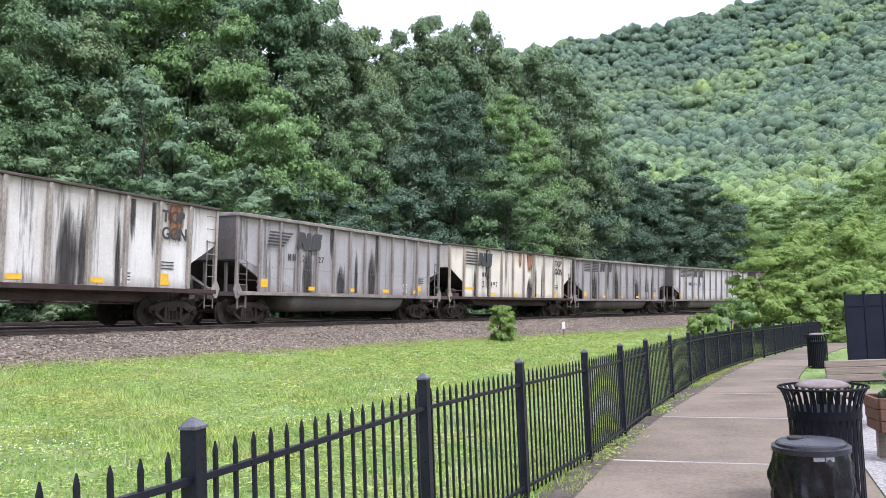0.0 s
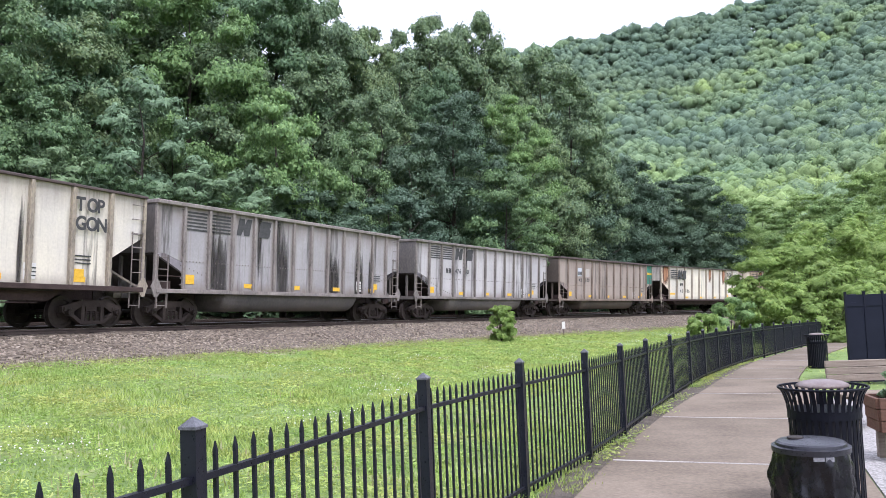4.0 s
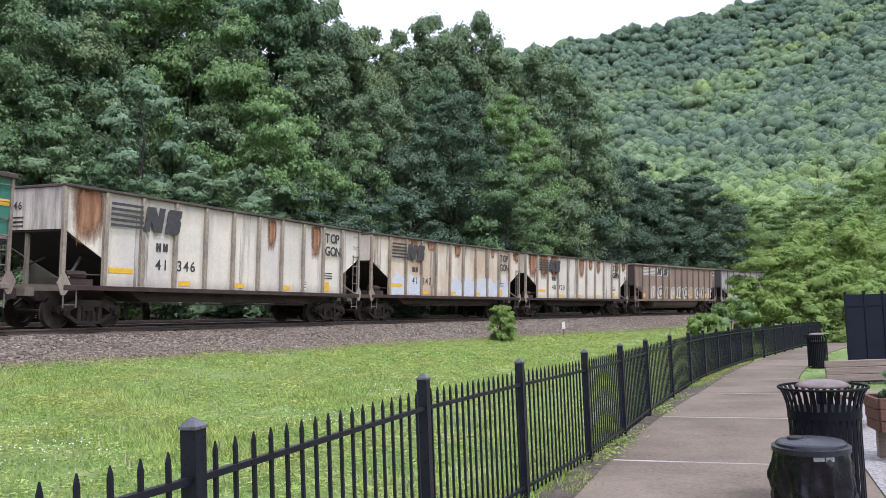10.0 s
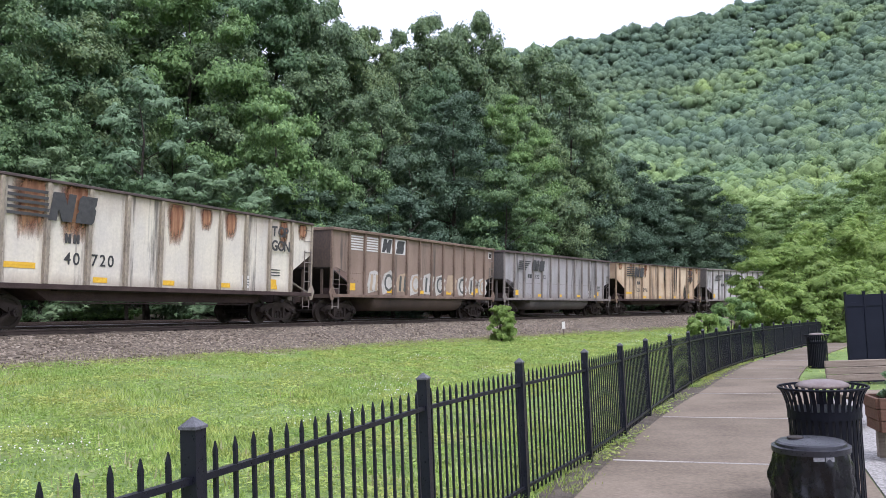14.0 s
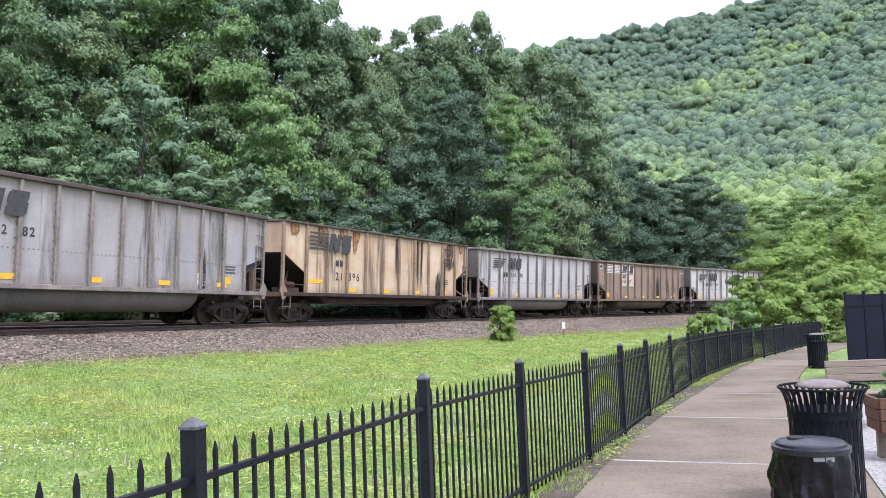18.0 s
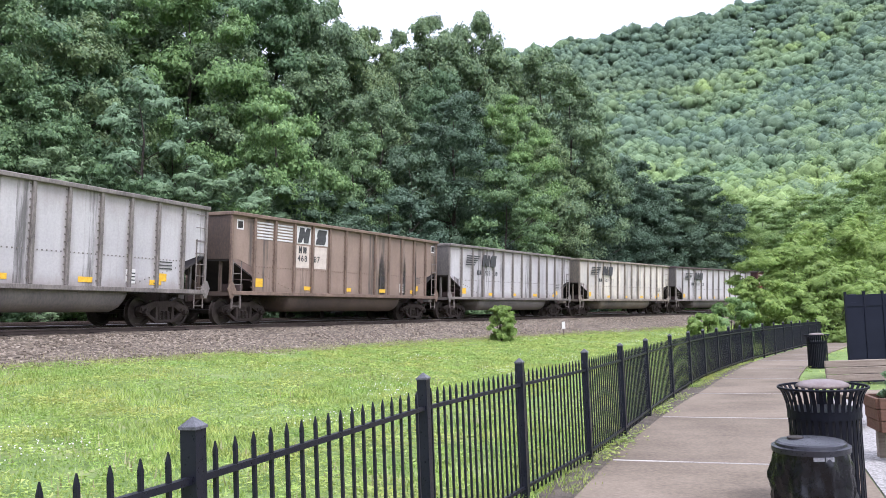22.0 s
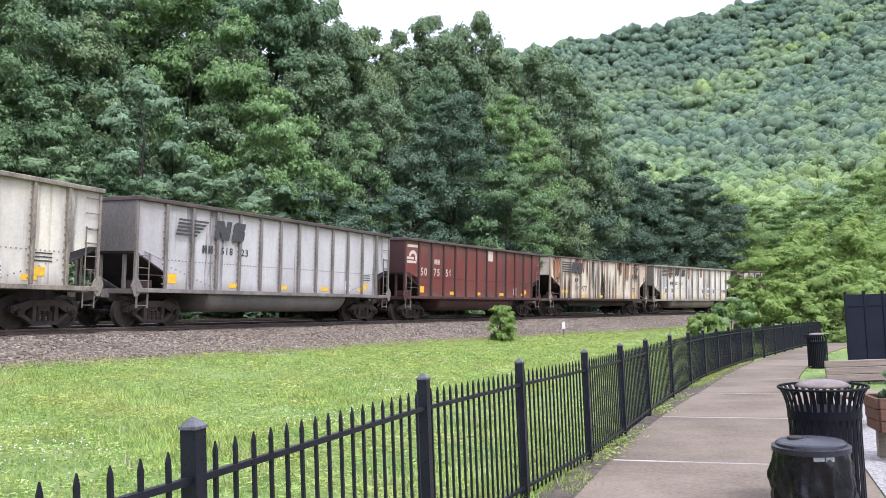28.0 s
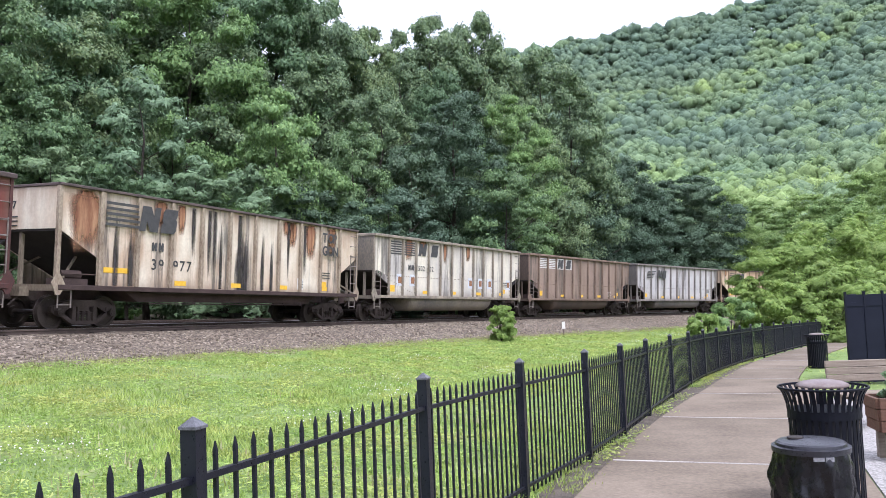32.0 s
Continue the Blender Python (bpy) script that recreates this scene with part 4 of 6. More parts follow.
BLOCK_A = slanted([(0, 0), (0.22, 0), (0.3, 0.3), (0.38, 0), (0.66, 0), (0.66, 0.82), (0.42, 0.82), (0.34, 0.55), (0.26, 0.82), (0, 0.82)])
BLOCK_B = slanted([(0, 0), (0.55, 0), (0.62, 0.1), (0.62, 0.42), (0.56, 0.5), (0.6, 0.58), (0.6, 0.82), (0.08, 0.82), (0, 0.72), (0, 0.42), (0.06, 0.34), (0, 0.26)])
STRIPE = mesh_of("emblem_stripe", box(0, 0.92, -0.004, 0.004, 0.015, 0.075), M_BLACK)
EMBLEM_GROUND = mesh_of("ground_panel", box(0, 0.92, -0.003, 0.003, 0, 0.68), M_WHITE)
MARK = mesh_of("mark", prism([(0.02, 0), (0.07, 0), (0.1, 0.12), (0.12, 0), (0.18, 0), (0.2, 0.02), (0.2, 0.24), (0.18, 0.26), (0.13, 0.26), (0.1, 0.15), (0.07, 0.26), (0.02, 0.26), (0, 0.24), (0, 0.02)], -0.004, 0.004), M_BLACK)
def arc_emblem():
    """Open ring with two bars at its foot."""
    turn = [math.radians(-25 + 190 * i / 18) for i in range(19)]
    ring = [(0.36 * math.cos(a), 0.36 * math.sin(a)) for a in turn] + [(0.2 * math.cos(a), 0.2 * math.sin(a)) for a in reversed(turn)]
    bm = prism(ring, -0.004, 0.004)
    for z, x in ((-0.02, 0.08), (-0.2, 0.3)):
        add_box(bm, -0.5, x, -0.004, 0.004, z - 0.06, z + 0.06)
    return mesh_of("emblem", bm, M_CREAM_INK)


M_CREAM_INK = surface("faded_cream_stencil", (0.42, 0.35, 0.29), (0.62, 0.54, 0.46), 4, 30, 0.75)
ROUND_EMBLEM = arc_emblem()


def plate_mesh(w, h):
    return mesh_of("plate", box(0, w, -0.004, 0.004, 0, h), M_YELLOW)


PLATES = {k: plate_mesh(*k) for k in ((0.5, 0.15), (0.34, 0.24), (0.38, 0.42), (0.62, 0.3), (0.3, 0.16), (1.2, 1.0), (0.55, 0.55), (0.9, 0.85), (0.34, 0.34), (0.24, 0.24), (0.3, 0.3))}
BARS_SMALL = mesh_of("small_print", prism([(0, 0), (0.7, 0), (0.7, 0.035), (0, 0.035)], -0.004, 0.004), M_BLACK)


def coal_car(s0, kind, paint, trim, grime_paint, label, emblem="bars", number="", ink=None):
    """A car with its parts; s0: place of its front corner at the start."""
    d, q, st, bays = (TOP, HALF, T_STEP, T_BAYS) if kind == "top" else (TUB, 7.42, B_STEP, B_BAYS)
    root = empty("coal_hopper_car", Matrix(), label, "freight car", "cars of the coal train")
    on_brown = ink in (M_WHITE, M_CREAM_INK, M_BLACK_ON_WHITE)
    dark_chord = len(CARS) in (5, 10, 16, 17)
    ink = ink or M_BLACK
    for side in (-1, 1):
        m = Matrix() if side < 0 else Matrix.Rotation(math.pi, 4, "Z")
        base = m @ Matrix.Translation((0, -1.54, 0))
        sheet = put_part("side_sheet", d["side"], root, base, "", None)
        dress(sheet, paint)
        for i in range(1, bays):
            dress(put_part("post", d["post"], root, base @ Matrix.Translation((-q + i * st, 0, 0))), trim)
        chord = put_part("top_chord", d["chord"], root, base)
        if kind == "tub":
            dress(chord, M_CHORD if dark_chord else trim)
        dress(put_part("side_sill", d["sill"], root, base), trim if kind == "tub" else M_UNDER)
        for x in (-q, q):
            dress(put_part("corner_post", d["corner"], root, base @ Matrix.Translation((x, 0, 0))), trim)
        if "seam" in d:
            dress(put_part("rivet_line", d["seam"], root, base), trim)
        put_part("ladder", ME_LADDER, root, base @ Matrix.Translation((q - 0.5, -0.06, 0)), "steel ladder")
        if kind == "tub":
            put_part("ladder", ME_LADDER, root, base @ Matrix.Translation((-q + 0.05, -0.06, -0.6)), "steel ladder")
        put_part("grab_irons", ME_GRAB, root, base @ Matrix.Translation((q - 0.55, -0.02, 0)))
        put_part("stirrup", ME_STIRRUP, root, base @ Matrix.Translation((q - 0.5, -0.02, 0)))
        put_part("stirrup", ME_STIRRUP, root, base @ Matrix.Translation((-q + 0.05, -0.02, 0)))
        end = m
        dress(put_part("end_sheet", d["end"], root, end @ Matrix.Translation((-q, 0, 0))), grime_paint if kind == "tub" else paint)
        put_part("slope_sheet", d["slope"], root, end @ Matrix.Translation((-q, 0, 0)), "sooty sloping end floor")
        chord = put_part("end_chord", d["end_chord"], root, end @ Matrix.Translation((-q, 0, 0)))
        if kind == "tub":
            dress(chord, M_CHORD if dark_chord else trim)
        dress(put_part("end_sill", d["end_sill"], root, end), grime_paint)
        for y in (-1, 1):
            dress(put_part("gusset", ME_GUSSET, root, end @ Matrix.Translation((-q, 1.6 * y, 0))), trim)
        put_part("coupler", ME_COUPLER, root, end @ Matrix.Translation((-q, 0, 0)))
    put_part("brake_gear", d["brake"], root)
    put_part("floor_sheet", d["floor"], root)
    put_part("underframe", d["under"], root)
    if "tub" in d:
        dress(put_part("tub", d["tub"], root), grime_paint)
    truck(root, -6.15)
    truck(root, 6.15)
    face = -1.54 - 0.022
    if emblem in EMBLEM:
        m = Matrix.Translation((-q + st * (1.08 if kind == "top" else 1.3), face - 0.085, 2.78)) @ Matrix.Diagonal((1, 1, 0.92 if kind == "top" else 0.78, 1))
        for k, me in enumerate(EMBLEM[emblem]):
            put_part("emblem_block" if k < 2 else "emblem_stripe", me, root, m, "" if k else "slanted block of the road emblem", ink)
    if emblem == "bays":
        x0 = -q + st
        if on_brown:
            for k in (2, 3):
                put_part("emblem_ground", EMBLEM_GROUND, root, Matrix.Translation((x0 + st * k + 0.1, face, 2.98)), "white painted panel", M_WHITE)
        for k in range(2):
            for j in range(6):
                put_part("emblem_stripe", STRIPE, root, Matrix.Translation((x0 + st * k + 0.1, face - 0.004, 2.98 + 0.11 * j)), "", M_WHITE if on_brown else ink)
        for k, me in ((2, BLOCK_A), (3, BLOCK_B)):
            put_part("emblem_block", me, root, Matrix.Translation((x0 + st * k + 0.2, face - 0.008, 3.02)) @ Matrix.Diagonal((1, 1, 0.72, 1)), "slanted block of the emblem", M_BLACK)
    if number:
        # reporting mark as plain blocks
        for k in range(2):
            where = (-q + (st * 2.42 if kind == "top" else st * 3.24 if ink is M_BLACK_ON_WHITE else st * 2.42 if emblem else st * 2.24) + 0.28 * k,
                     face - 0.012, 2.22 if kind == "top" else 2.62 if ink is M_BLACK_ON_WHITE else 2.3 if emblem else 2.68)
            put_part("mark", MARK, root, Matrix.Translation(where), "", ink)
    if kind == "top":
        lettering("TOP\nGON", 0.52, root, Matrix.Translation((q - st * 1.98, face - 0.08, 3.15)) @ ON_SIDE, M_BLACK, "stencilled letter")
    if number:
        if kind == "top":
            size, low, runs = 0.46, 1.66, [(2.42, number[:2]), (3.08, number[2:])]
        elif len(number) == 6:
            size, low, runs = 0.5, 2.12, [(1.16, number[:2]), (2.2, number[2:4]), (3.2, number[4:])]
        elif emblem:
            size, low, runs = 0.33, 2.31, [(3.2, number[:3]), (4.1, number[3:])]
        else:
            size, low, runs = 0.36, 2.25, [(2.34, number[:2]), (3.12, number[2:])]
        for bay, word in runs:
            lettering(word, size, root, Matrix.Translation((-q + st * bay, face - 0.004, low)) @ ON_SIDE, ink, "stencilled road number")
        lettering(number, 0.3, root, Matrix.Translation((-q - 0.03, 1.05, 3.2)) @ Matrix.Rotation(-math.pi / 2, 4, "Z") @ ON_SIDE, ink)
    put_part("reflector", PLATES[(0.38, 0.42)], root, Matrix.Translation((-q + st * 1.12, face, 1.5 if kind == "top" else 1.27)) @ Matrix.Diagonal((2.4 if kind == "top" else 1, 1, 0.36 if kind == "top" else 0.72, 1)), "yellow reflective plate", M_YELLOW)
    for k in range(3):
        put_part("small_print", BARS_SMALL, root, Matrix.Translation((-q - 0.03, 0.75, 2.95 - 0.12 * k)) @ Matrix.Rotation(-math.pi / 2, 4, "Z"), "", ink)
    # yellow reflectors low on the side
    for i in range(1, 5):
        x = -q + st * (1.2 + i * (bays - 2) / 4.6)
        put_part("reflector", PLATES[(0.5, 0.15)], root, Matrix.Translation((x, face, 1.2)), "yellow reflective strip", M_YELLOW)
    put_part("reflector", PLATES[(0.34, 0.24)], root, Matrix.Translation((q - st * 1.9, face, 1.32)), "yellow reflective plate", M_YELLOW)
    put_part("notice", PLATES[(0.38, 0.42)], root, Matrix.Translation((q - st * 3.1, face, 1.22)), "white data panel", M_WHITE)
    for k in range(3):
        put_part("small_print", BARS_SMALL, root, Matrix.Translation((q - st * 3.05, face - 0.006, 1.3 + 0.1 * k)) @ Matrix.Diagonal((0.45, 1, 1, 1)), "", M_BLACK)
        put_part("small_print", BARS_SMALL, root, Matrix.Translation((q - st * 1.9, face - 0.006, 1.7 + 0.1 * k)) @ Matrix.Diagonal((0.8, 1, 1, 1)), "", M_BLACK)
    return root


def dress(ob, paint):
    """Give a part the car's own paint."""
    if not ob.data.materials:
        ob.data.materials.append(paint)
    ob.material_slots[0].link = "OBJECT"
    ob.material_slots[0].material = paint


def worn_patch(w, h, seed):
    """A patch of paint with an uneven upper or lower edge."""
    rng = random.Random(seed)
    n = 14
    up = [(w * i / n, h * (0.86 + 0.14 * math.sin(seed + i * 0.5) + rng.uniform(-0.07, 0.07))) for i in range(n, -1, -1)]
    low = [(w * i / n, rng.uniform(-0.03, 0.03) * h) for i in range(n + 1)]
    return mesh_of("paint_patch", prism(low + up, -0.004, 0.004), M_YELLOW)


WORN = [worn_patch(1.19, 1.0, k) for k in range(6)]


def patch(root, kind, x, z, mat, label, name="paint_patch"):
    if kind == (1.2, 1.0) and mat is not M_GREEN:
        if mat is M_RUST:
            return put_part(name, RUST_PLATE, root, Matrix.Translation((x, -1.5605, z - 0.75)) @ Matrix.Diagonal((1.5, 1, 1.85, 1)), label)
        return put_part(name, WORN[int(abs(x) * 7) % 6], root, Matrix.Translation((x, -1.559, z)), label, mat)
    return put_part(name, PLATES[kind], root, Matrix.Translation((x, -1.54 - 0.019, z)), label, mat)


def rust_run_material():
    """Rust burnt through the paint, fading out in ragged runs below."""
    m, n, l, b = material("rust_run", 0.9)
    v = coords(n, l, (3.0, 3.0, 0.6))
    tone = noise_tex(n, l, v, 1.6, 6, 0.7)
    l.new(ramp(n, l, tone, (0.3, (0.085, 0.034, 0.022)), (0.5, (0.22, 0.1, 0.055)), (0.7, (0.42, 0.25, 0.14))), b.inputs["Base Color"])
    tc, sep = n.new("ShaderNodeTexCoord"), n.new("ShaderNodeSeparateXYZ")
    l.new(tc.outputs["Generated"], sep.inputs[0])
    fade = ramp(n, l, sep.outputs[2], (0.0, grey(0.0)), (0.55, grey(0.85)), (0.85, grey(1.0)), (1.0, grey(0.6)))
    edge = ramp(n, l, sep.outputs[0], (0.0, grey(0.0)), (0.35, grey(1.0)), (0.65, grey(1.0)), (1.0, grey(0.0)))
    c = mix(n, l, 0.5, mix(n, l, 1.0, fade, edge, "MULTIPLY"), noise_tex(n, l, coords(n, l, (5.0, 5.0, 1.0)), 1.3, 7, 0.8))
    l.new(ramp(n, l, c, (0.36, grey(0.0)), (0.66, grey(0.92))), b.inputs["Alpha"])
    return m


M_RUST_RUN = rust_run_material()
RUST_PLATE = mesh_of("rust_run", box(0, 1, -0.002, 0.002, 0, 1), M_RUST_RUN)


def rust_spots(root, kind, seed, count):
    """Small rust burns under the top chord and at the foot of the near side."""
    rng = random.Random(seed)
    q, st, bays = (HALF, T_STEP, T_BAYS) if kind == "top" else (7.42, B_STEP, B_BAYS)
    for k in range(count):
        h, w = rng.uniform(0.4, 1.7), rng.uniform(0.4, 1.05)
        x = -q + st * rng.randint(0, bays - 1) + rng.uniform(0.1, st - w)
        z = 3.74 - h
        put_part("rust_run", RUST_PLATE, root, Matrix.Translation((x, -1.5588, z)) @ Matrix.Diagonal((w, 1, h if z > 1.5 else 0.4, 1)), "rust burnt through the paint")


def run_material():
    """Soot that has run down the paint: streaky, thin at its edges."""
    m, n, l, b = material("soot_run", 0.85)
    b.inputs["Base Color"].default_value = (0.052, 0.046, 0.042, 1)
    streak = noise_tex(n, l, coords(n, l, (3.2, 3.2, 0.4)), 1.3, 5, 0.65)
    tc, sep = n.new("ShaderNodeTexCoord"), n.new("ShaderNodeSeparateXYZ")
    l.new(tc.outputs["Generated"], sep.inputs[0])
    hump = ramp(n, l, sep.outputs[0], (0.0, grey(0.0)), (0.4, grey(1.0)), (0.62, grey(1.0)), (1.0, grey(0.0)))
    foot = ramp(n, l, sep.outputs[2], (0.0, grey(0.85)), (0.35, grey(1.0)), (1.0, grey(0.0)))
    c = mix(n, l, 0.66, mix(n, l, 1.0, hump, foot, "MULTIPLY"), streak)
    l.new(ramp(n, l, c, (0.44, grey(0.0)), (0.68, grey(0.85))), b.inputs["Alpha"])
    return m


M_RUN = run_material()
RUN_PLATE = mesh_of("soot_run", box(0, 1, -0.002, 0.002, 0, 1), M_RUN)


def soot_runs(root, kind, seed, count, flames=(), strips=()):
    """Soot on one car's near side: ragged flames by bay, strips beside posts."""
    rng = random.Random(seed)
    q, st, bays = (HALF, T_STEP, T_BAYS) if kind == "top" else (7.42, B_STEP, B_BAYS)
    top = 3.7
    for bay, h in flames:
        put_part("soot_run", RUN_PLATE, root, Matrix.Translation((-q + st * bay + 0.1, -1.563, 1.12)) @ Matrix.Diagonal((st - 0.2, 1, h * 1.25, 1)), "black run of soot")
    spots = list(strips)
    for k in range(count):
        spots.append((rng.randint(2, bays - 2) + rng.choice((0.06, -0.3)), rng.uniform(0.5, 1.0)))
    for k, (bay, share) in enumerate(spots):
        h, up = 2.5 * share, rng.random() < 0.5
        low = 1.14 if up else top - h
        put_part("soot_run", RUN_PLATE, root, Matrix.Translation((-q + st * bay, -1.563 - 0.0045 * (1 + k % 4), low + (0.0 if up else h))) @ Matrix.Diagonal((rng.uniform(0.22, 0.4), 1, h if up else -h, 1)), "black run of soot")


CREAM, CREAM_D = (0.68, 0.62, 0.5), (0.54, 0.47, 0.37)
WHITE, WHITE_D = (0.68, 0.65, 0.61), (0.53, 0.49, 0.44)
GREY, GREY_D = (0.36, 0.34, 0.335), (0.265, 0.25, 0.245)
LIGHT, LIGHT_D = (0.49, 0.465, 0.45), (0.38, 0.357, 0.342)
BROWN, BROWN_D = (0.285, 0.208, 0.162), (0.185, 0.13, 0.1)
TAUPE, TAUPE_D = (0.36, 0.3, 0.255), (0.285, 0.235, 0.2)
RED, RED_D = (0.168, 0.044, 0.034), (0.115, 0.032, 0.026)
ORANGE, ORANGE_D = (0.6, 0.48, 0.34), (0.4, 0.25, 0.15)

CARS = []
# soot by car: bays and heights of the flames, then of the strips
RUNS = {0: (((3, 1.2), (6, 1.9)), ((4.1, 1.0), (7.7, 0.9))), 1: (((7.05, 1.7), (5, 1.0), (3, 1.5)), ((8.9, 0.9), (6.3, 0.8))), 2: (((6.1, 1.1),), ((2.62, 1.0), (2.75, 0.9), (7.05, 0.9))),
        3: (((2, 1.6), (5, 2.0), (8, 1.3), (9.6, 1.6)), ((4.1, 1.0),)), 11: (((8.3, 1.1),), ((7.12, 1.0), (7.4, 0.95), (9.1, 1.0))),
        13: (((8.05, 1.6),), ((10.1, 0.8),)), 18: (((5, 1.6),), ((1.3, 0.9), (3.6, 0.7), (4.15, 1.0), (4.35, 0.95), (4.6, 1.0), (5.25, 1.0), (5.5, 0.9), (6.2, 0.9), (6.6, 0.8), (7.35, 0.95), (8.1, 0.9)))}


def roster():
    """The cars in running order: front corner at the start, kind, colours, rust, grime, label, emblem, number."""
    def add(s0, kind, base, shade, rust, grime, label, emblem, number="", ink=None):
        i = len(CARS)
        paint = car_paint("car_paint", base, shade, rust, grime, i + 1.0, T_STEP if kind == "top" else B_STEP)
        # posts keep the body's tone on the dull cars and are dark on the pale and red ones
        low, high = (0.22, 0.54) if kind == "top" else (0.3, 0.76) if base[0] < 0.4 and base[1] > 0.1 else (0.15, 0.46)
        trim = surface("car_trim", tuple(low * v * k + 0.016 for v, k in zip(shade, (1.05, 0.95, 0.85))), tuple(high * v * k + 0.02 for v, k in zip(base, (1.05, 0.96, 0.86))), 1.5, 26, 0.75, stretch=(1, 1, 0.4))
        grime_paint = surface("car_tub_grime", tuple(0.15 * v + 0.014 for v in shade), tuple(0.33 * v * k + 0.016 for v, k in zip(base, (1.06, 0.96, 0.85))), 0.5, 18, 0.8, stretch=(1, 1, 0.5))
        CARS.append((coal_car(s0, kind, paint, trim, grime_paint, label, emblem, number, ink), s0, HALF if kind == "top" else 7.42))
        rust_spots(CARS[-1][0], kind, 500 + i, int(24 * rust) if kind == "top" or rust > 0.15 else 0)
        soot_runs(CARS[-1][0], kind, 300 + i, max(0, int(9 * grime - 3)), *RUNS.get(i, ()))
        return CARS[-1][0]
    add(-31.3, "top", WHITE, WHITE_D, 0.12, 0.75, "white coal gondola with dark soot runs on its sides", "bars")
    add(-15.15, "tub", GREY, GREY_D, 0.1, 0.6, "dirty grey tub coal gondola with soot streaks", "flag", "22127")
    add(0.77, "top", CREAM, WHITE_D, 0.15, 0.6, "off-white coal gondola with soot runs", "bars", "21497")
    add(16.35, "tub", GREY, GREY_D, 0.1, 0.85, "grey tub coal gondola, heavily streaked with soot", "bays")
    add(32.8, "tub", LIGHT, GREY, 0.08, 0.55, "pale grey tub coal gondola with striped emblem", "bays", "47640")
    c = add(49.45, "tub", TAUPE, TAUPE_D, 0.05, 0.3, "taupe tub coal gondola with one green corner panel", "", "43100")
    patch(c, (0.55, 0.55), -7.42 + B_STEP * 2.2, 2.62, M_WASH, "pale painted square")
    patch(c, (0.55, 0.55), -7.42 + B_STEP * 3.2, 2.6, M_FADED, "faded painted square")
    patch(c, (1.2, 1.0), 7.42 - 1.06, 2.3, M_GREEN, "green painted panel").scale = (0.86, 1, 1.4)
    notice = patch(c, (0.62, 0.3), 7.42 - 0.88, 3.02, M_YELLOW, "faded yellow notice")
    notice.location.y -= 0.006
    notice.scale = (1.3, 1, 0.55)
    c = add(65.95, "top", CREAM, WHITE_D, 0.1, 0.25, "cream coal gondola with a rusted front corner panel", "bars", "41346")
    patch(c, (1.2, 1.0), -7.5, 2.7, M_RUST, "bare rust panel")
    c = add(82.02, "top", CREAM, ORANGE_D, 0.25, 0.4, "cream rusty coal gondola with white painted-over patches", "bars", "41347")
    for x in (-5.9, -4.5, -0.6, 0.8, 2.1, 3.5, 4.9):
        patch(c, (1.2, 1.0), x, 1.15, M_WASH, "fresh pale patch of paint")
    c = add(97.93, "top", CREAM, WHITE_D, 0.22, 0.3, "cream coal gondola with big rust burns at the front", "bars", "40720")
    for x in (-7.5, -6.1, -4.7):
        patch(c, (1.2, 1.0), x + 0.1, 2.72, M_RUST, "bare rust panel")
    c = add(114.4, "tub", BROWN, BROWN_D, 0.15, 0.4, "brown tub coal gondola with painted graffiti along its foot", "bays", "", M_WHITE)
    graffiti(c)
    patch(c, (0.34, 0.34), 6.85, 3.25, M_WHITE, "small white square")
    patch(c, (0.24, 0.24), 6.9, 3.3, M_SOOT, "dark square").location.y -= 0.005
    add(130.6, "tub", GREY, GREY_D, 0.08, 0.45, "grey tub coal gondola", "flag", "52282")
    add(146.6, "top", ORANGE, ORANGE_D, 0.35, 0.45, "rust-stained yellowish coal gondola with black runs", "bars", "21396")
    add(162.95, "tub", LIGHT, GREY, 0.05, 0.35, "light grey tub coal gondola with flag emblem", "flag", "51098")
    c = add(179.08, "tub", BROWN, BROWN_D, 0.08, 0.45, "brown tub coal gondola with pale striped emblem", "bays", "46887", M_BLACK_ON_WHITE)
    for x in (-3.95, -2.8):
        patch(c, (0.9, 0.85), x, 2.06, M_CREAM_INK, "pale number panel")
    for x in (-7.2, 6.85):
        patch(c, (0.34, 0.34), x, 3.25, M_WHITE, "small white square")
    for x in (-7.15, 6.9):
        patch(c, (0.24, 0.24), x, 3.3, M_SOOT, "dark square").location.y -= 0.005
    add(195.25, "tub", LIGHT, GREY, 0.05, 0.4, "light grey tub coal gondola with flag emblem", "flag", "52388")
    add(211.6, "tub", CREAM, LIGHT_D, 0.1, 0.35, "cream tub coal gondola", "flag", "52721")
    add(227.87, "tub", LIGHT, LIGHT_D, 0.04, 0.3, "pale grey tub coal gondola with flag emblem", "flag", "51823")
    c = add(244.15, "tub", RED, RED_D, 0.1, 0.3, "oxide-red tub coal gondola with cream open-ring emblem", "", "507556", M_CREAM_INK)
    put_part("emblem", ROUND_EMBLEM, c, Matrix.Translation((-6.78, -1.56, 2.92)), "cream open-ring emblem with two bars")
    put_part("small_print", BARS_SMALL, c, Matrix.Translation((-7.25, -1.56, 3.42)) @ Matrix.Diagonal((1.25, 1, 3.6, 1)), "faded cream print", M_CREAM_INK)
    patch(c, (0.55, 0.55), -7.42 + B_STEP * 7.15, 3.1, M_CREAM_INK, "pale rusty patch")
    add(260.5, "top", CREAM, ORANGE_D, 0.3, 0.55, "cream coal gondola with grey soot runs and rust", "bars", "39977")
    patch(CARS[-1][0], (1.2, 1.0), -7.4, 2.5, M_RUST, "bare rust panel")
    add(276.94, "tub", CREAM, LIGHT_D, 0.18, 0.4, "off-white tub coal gondola with rust spots", "bays", "50202")
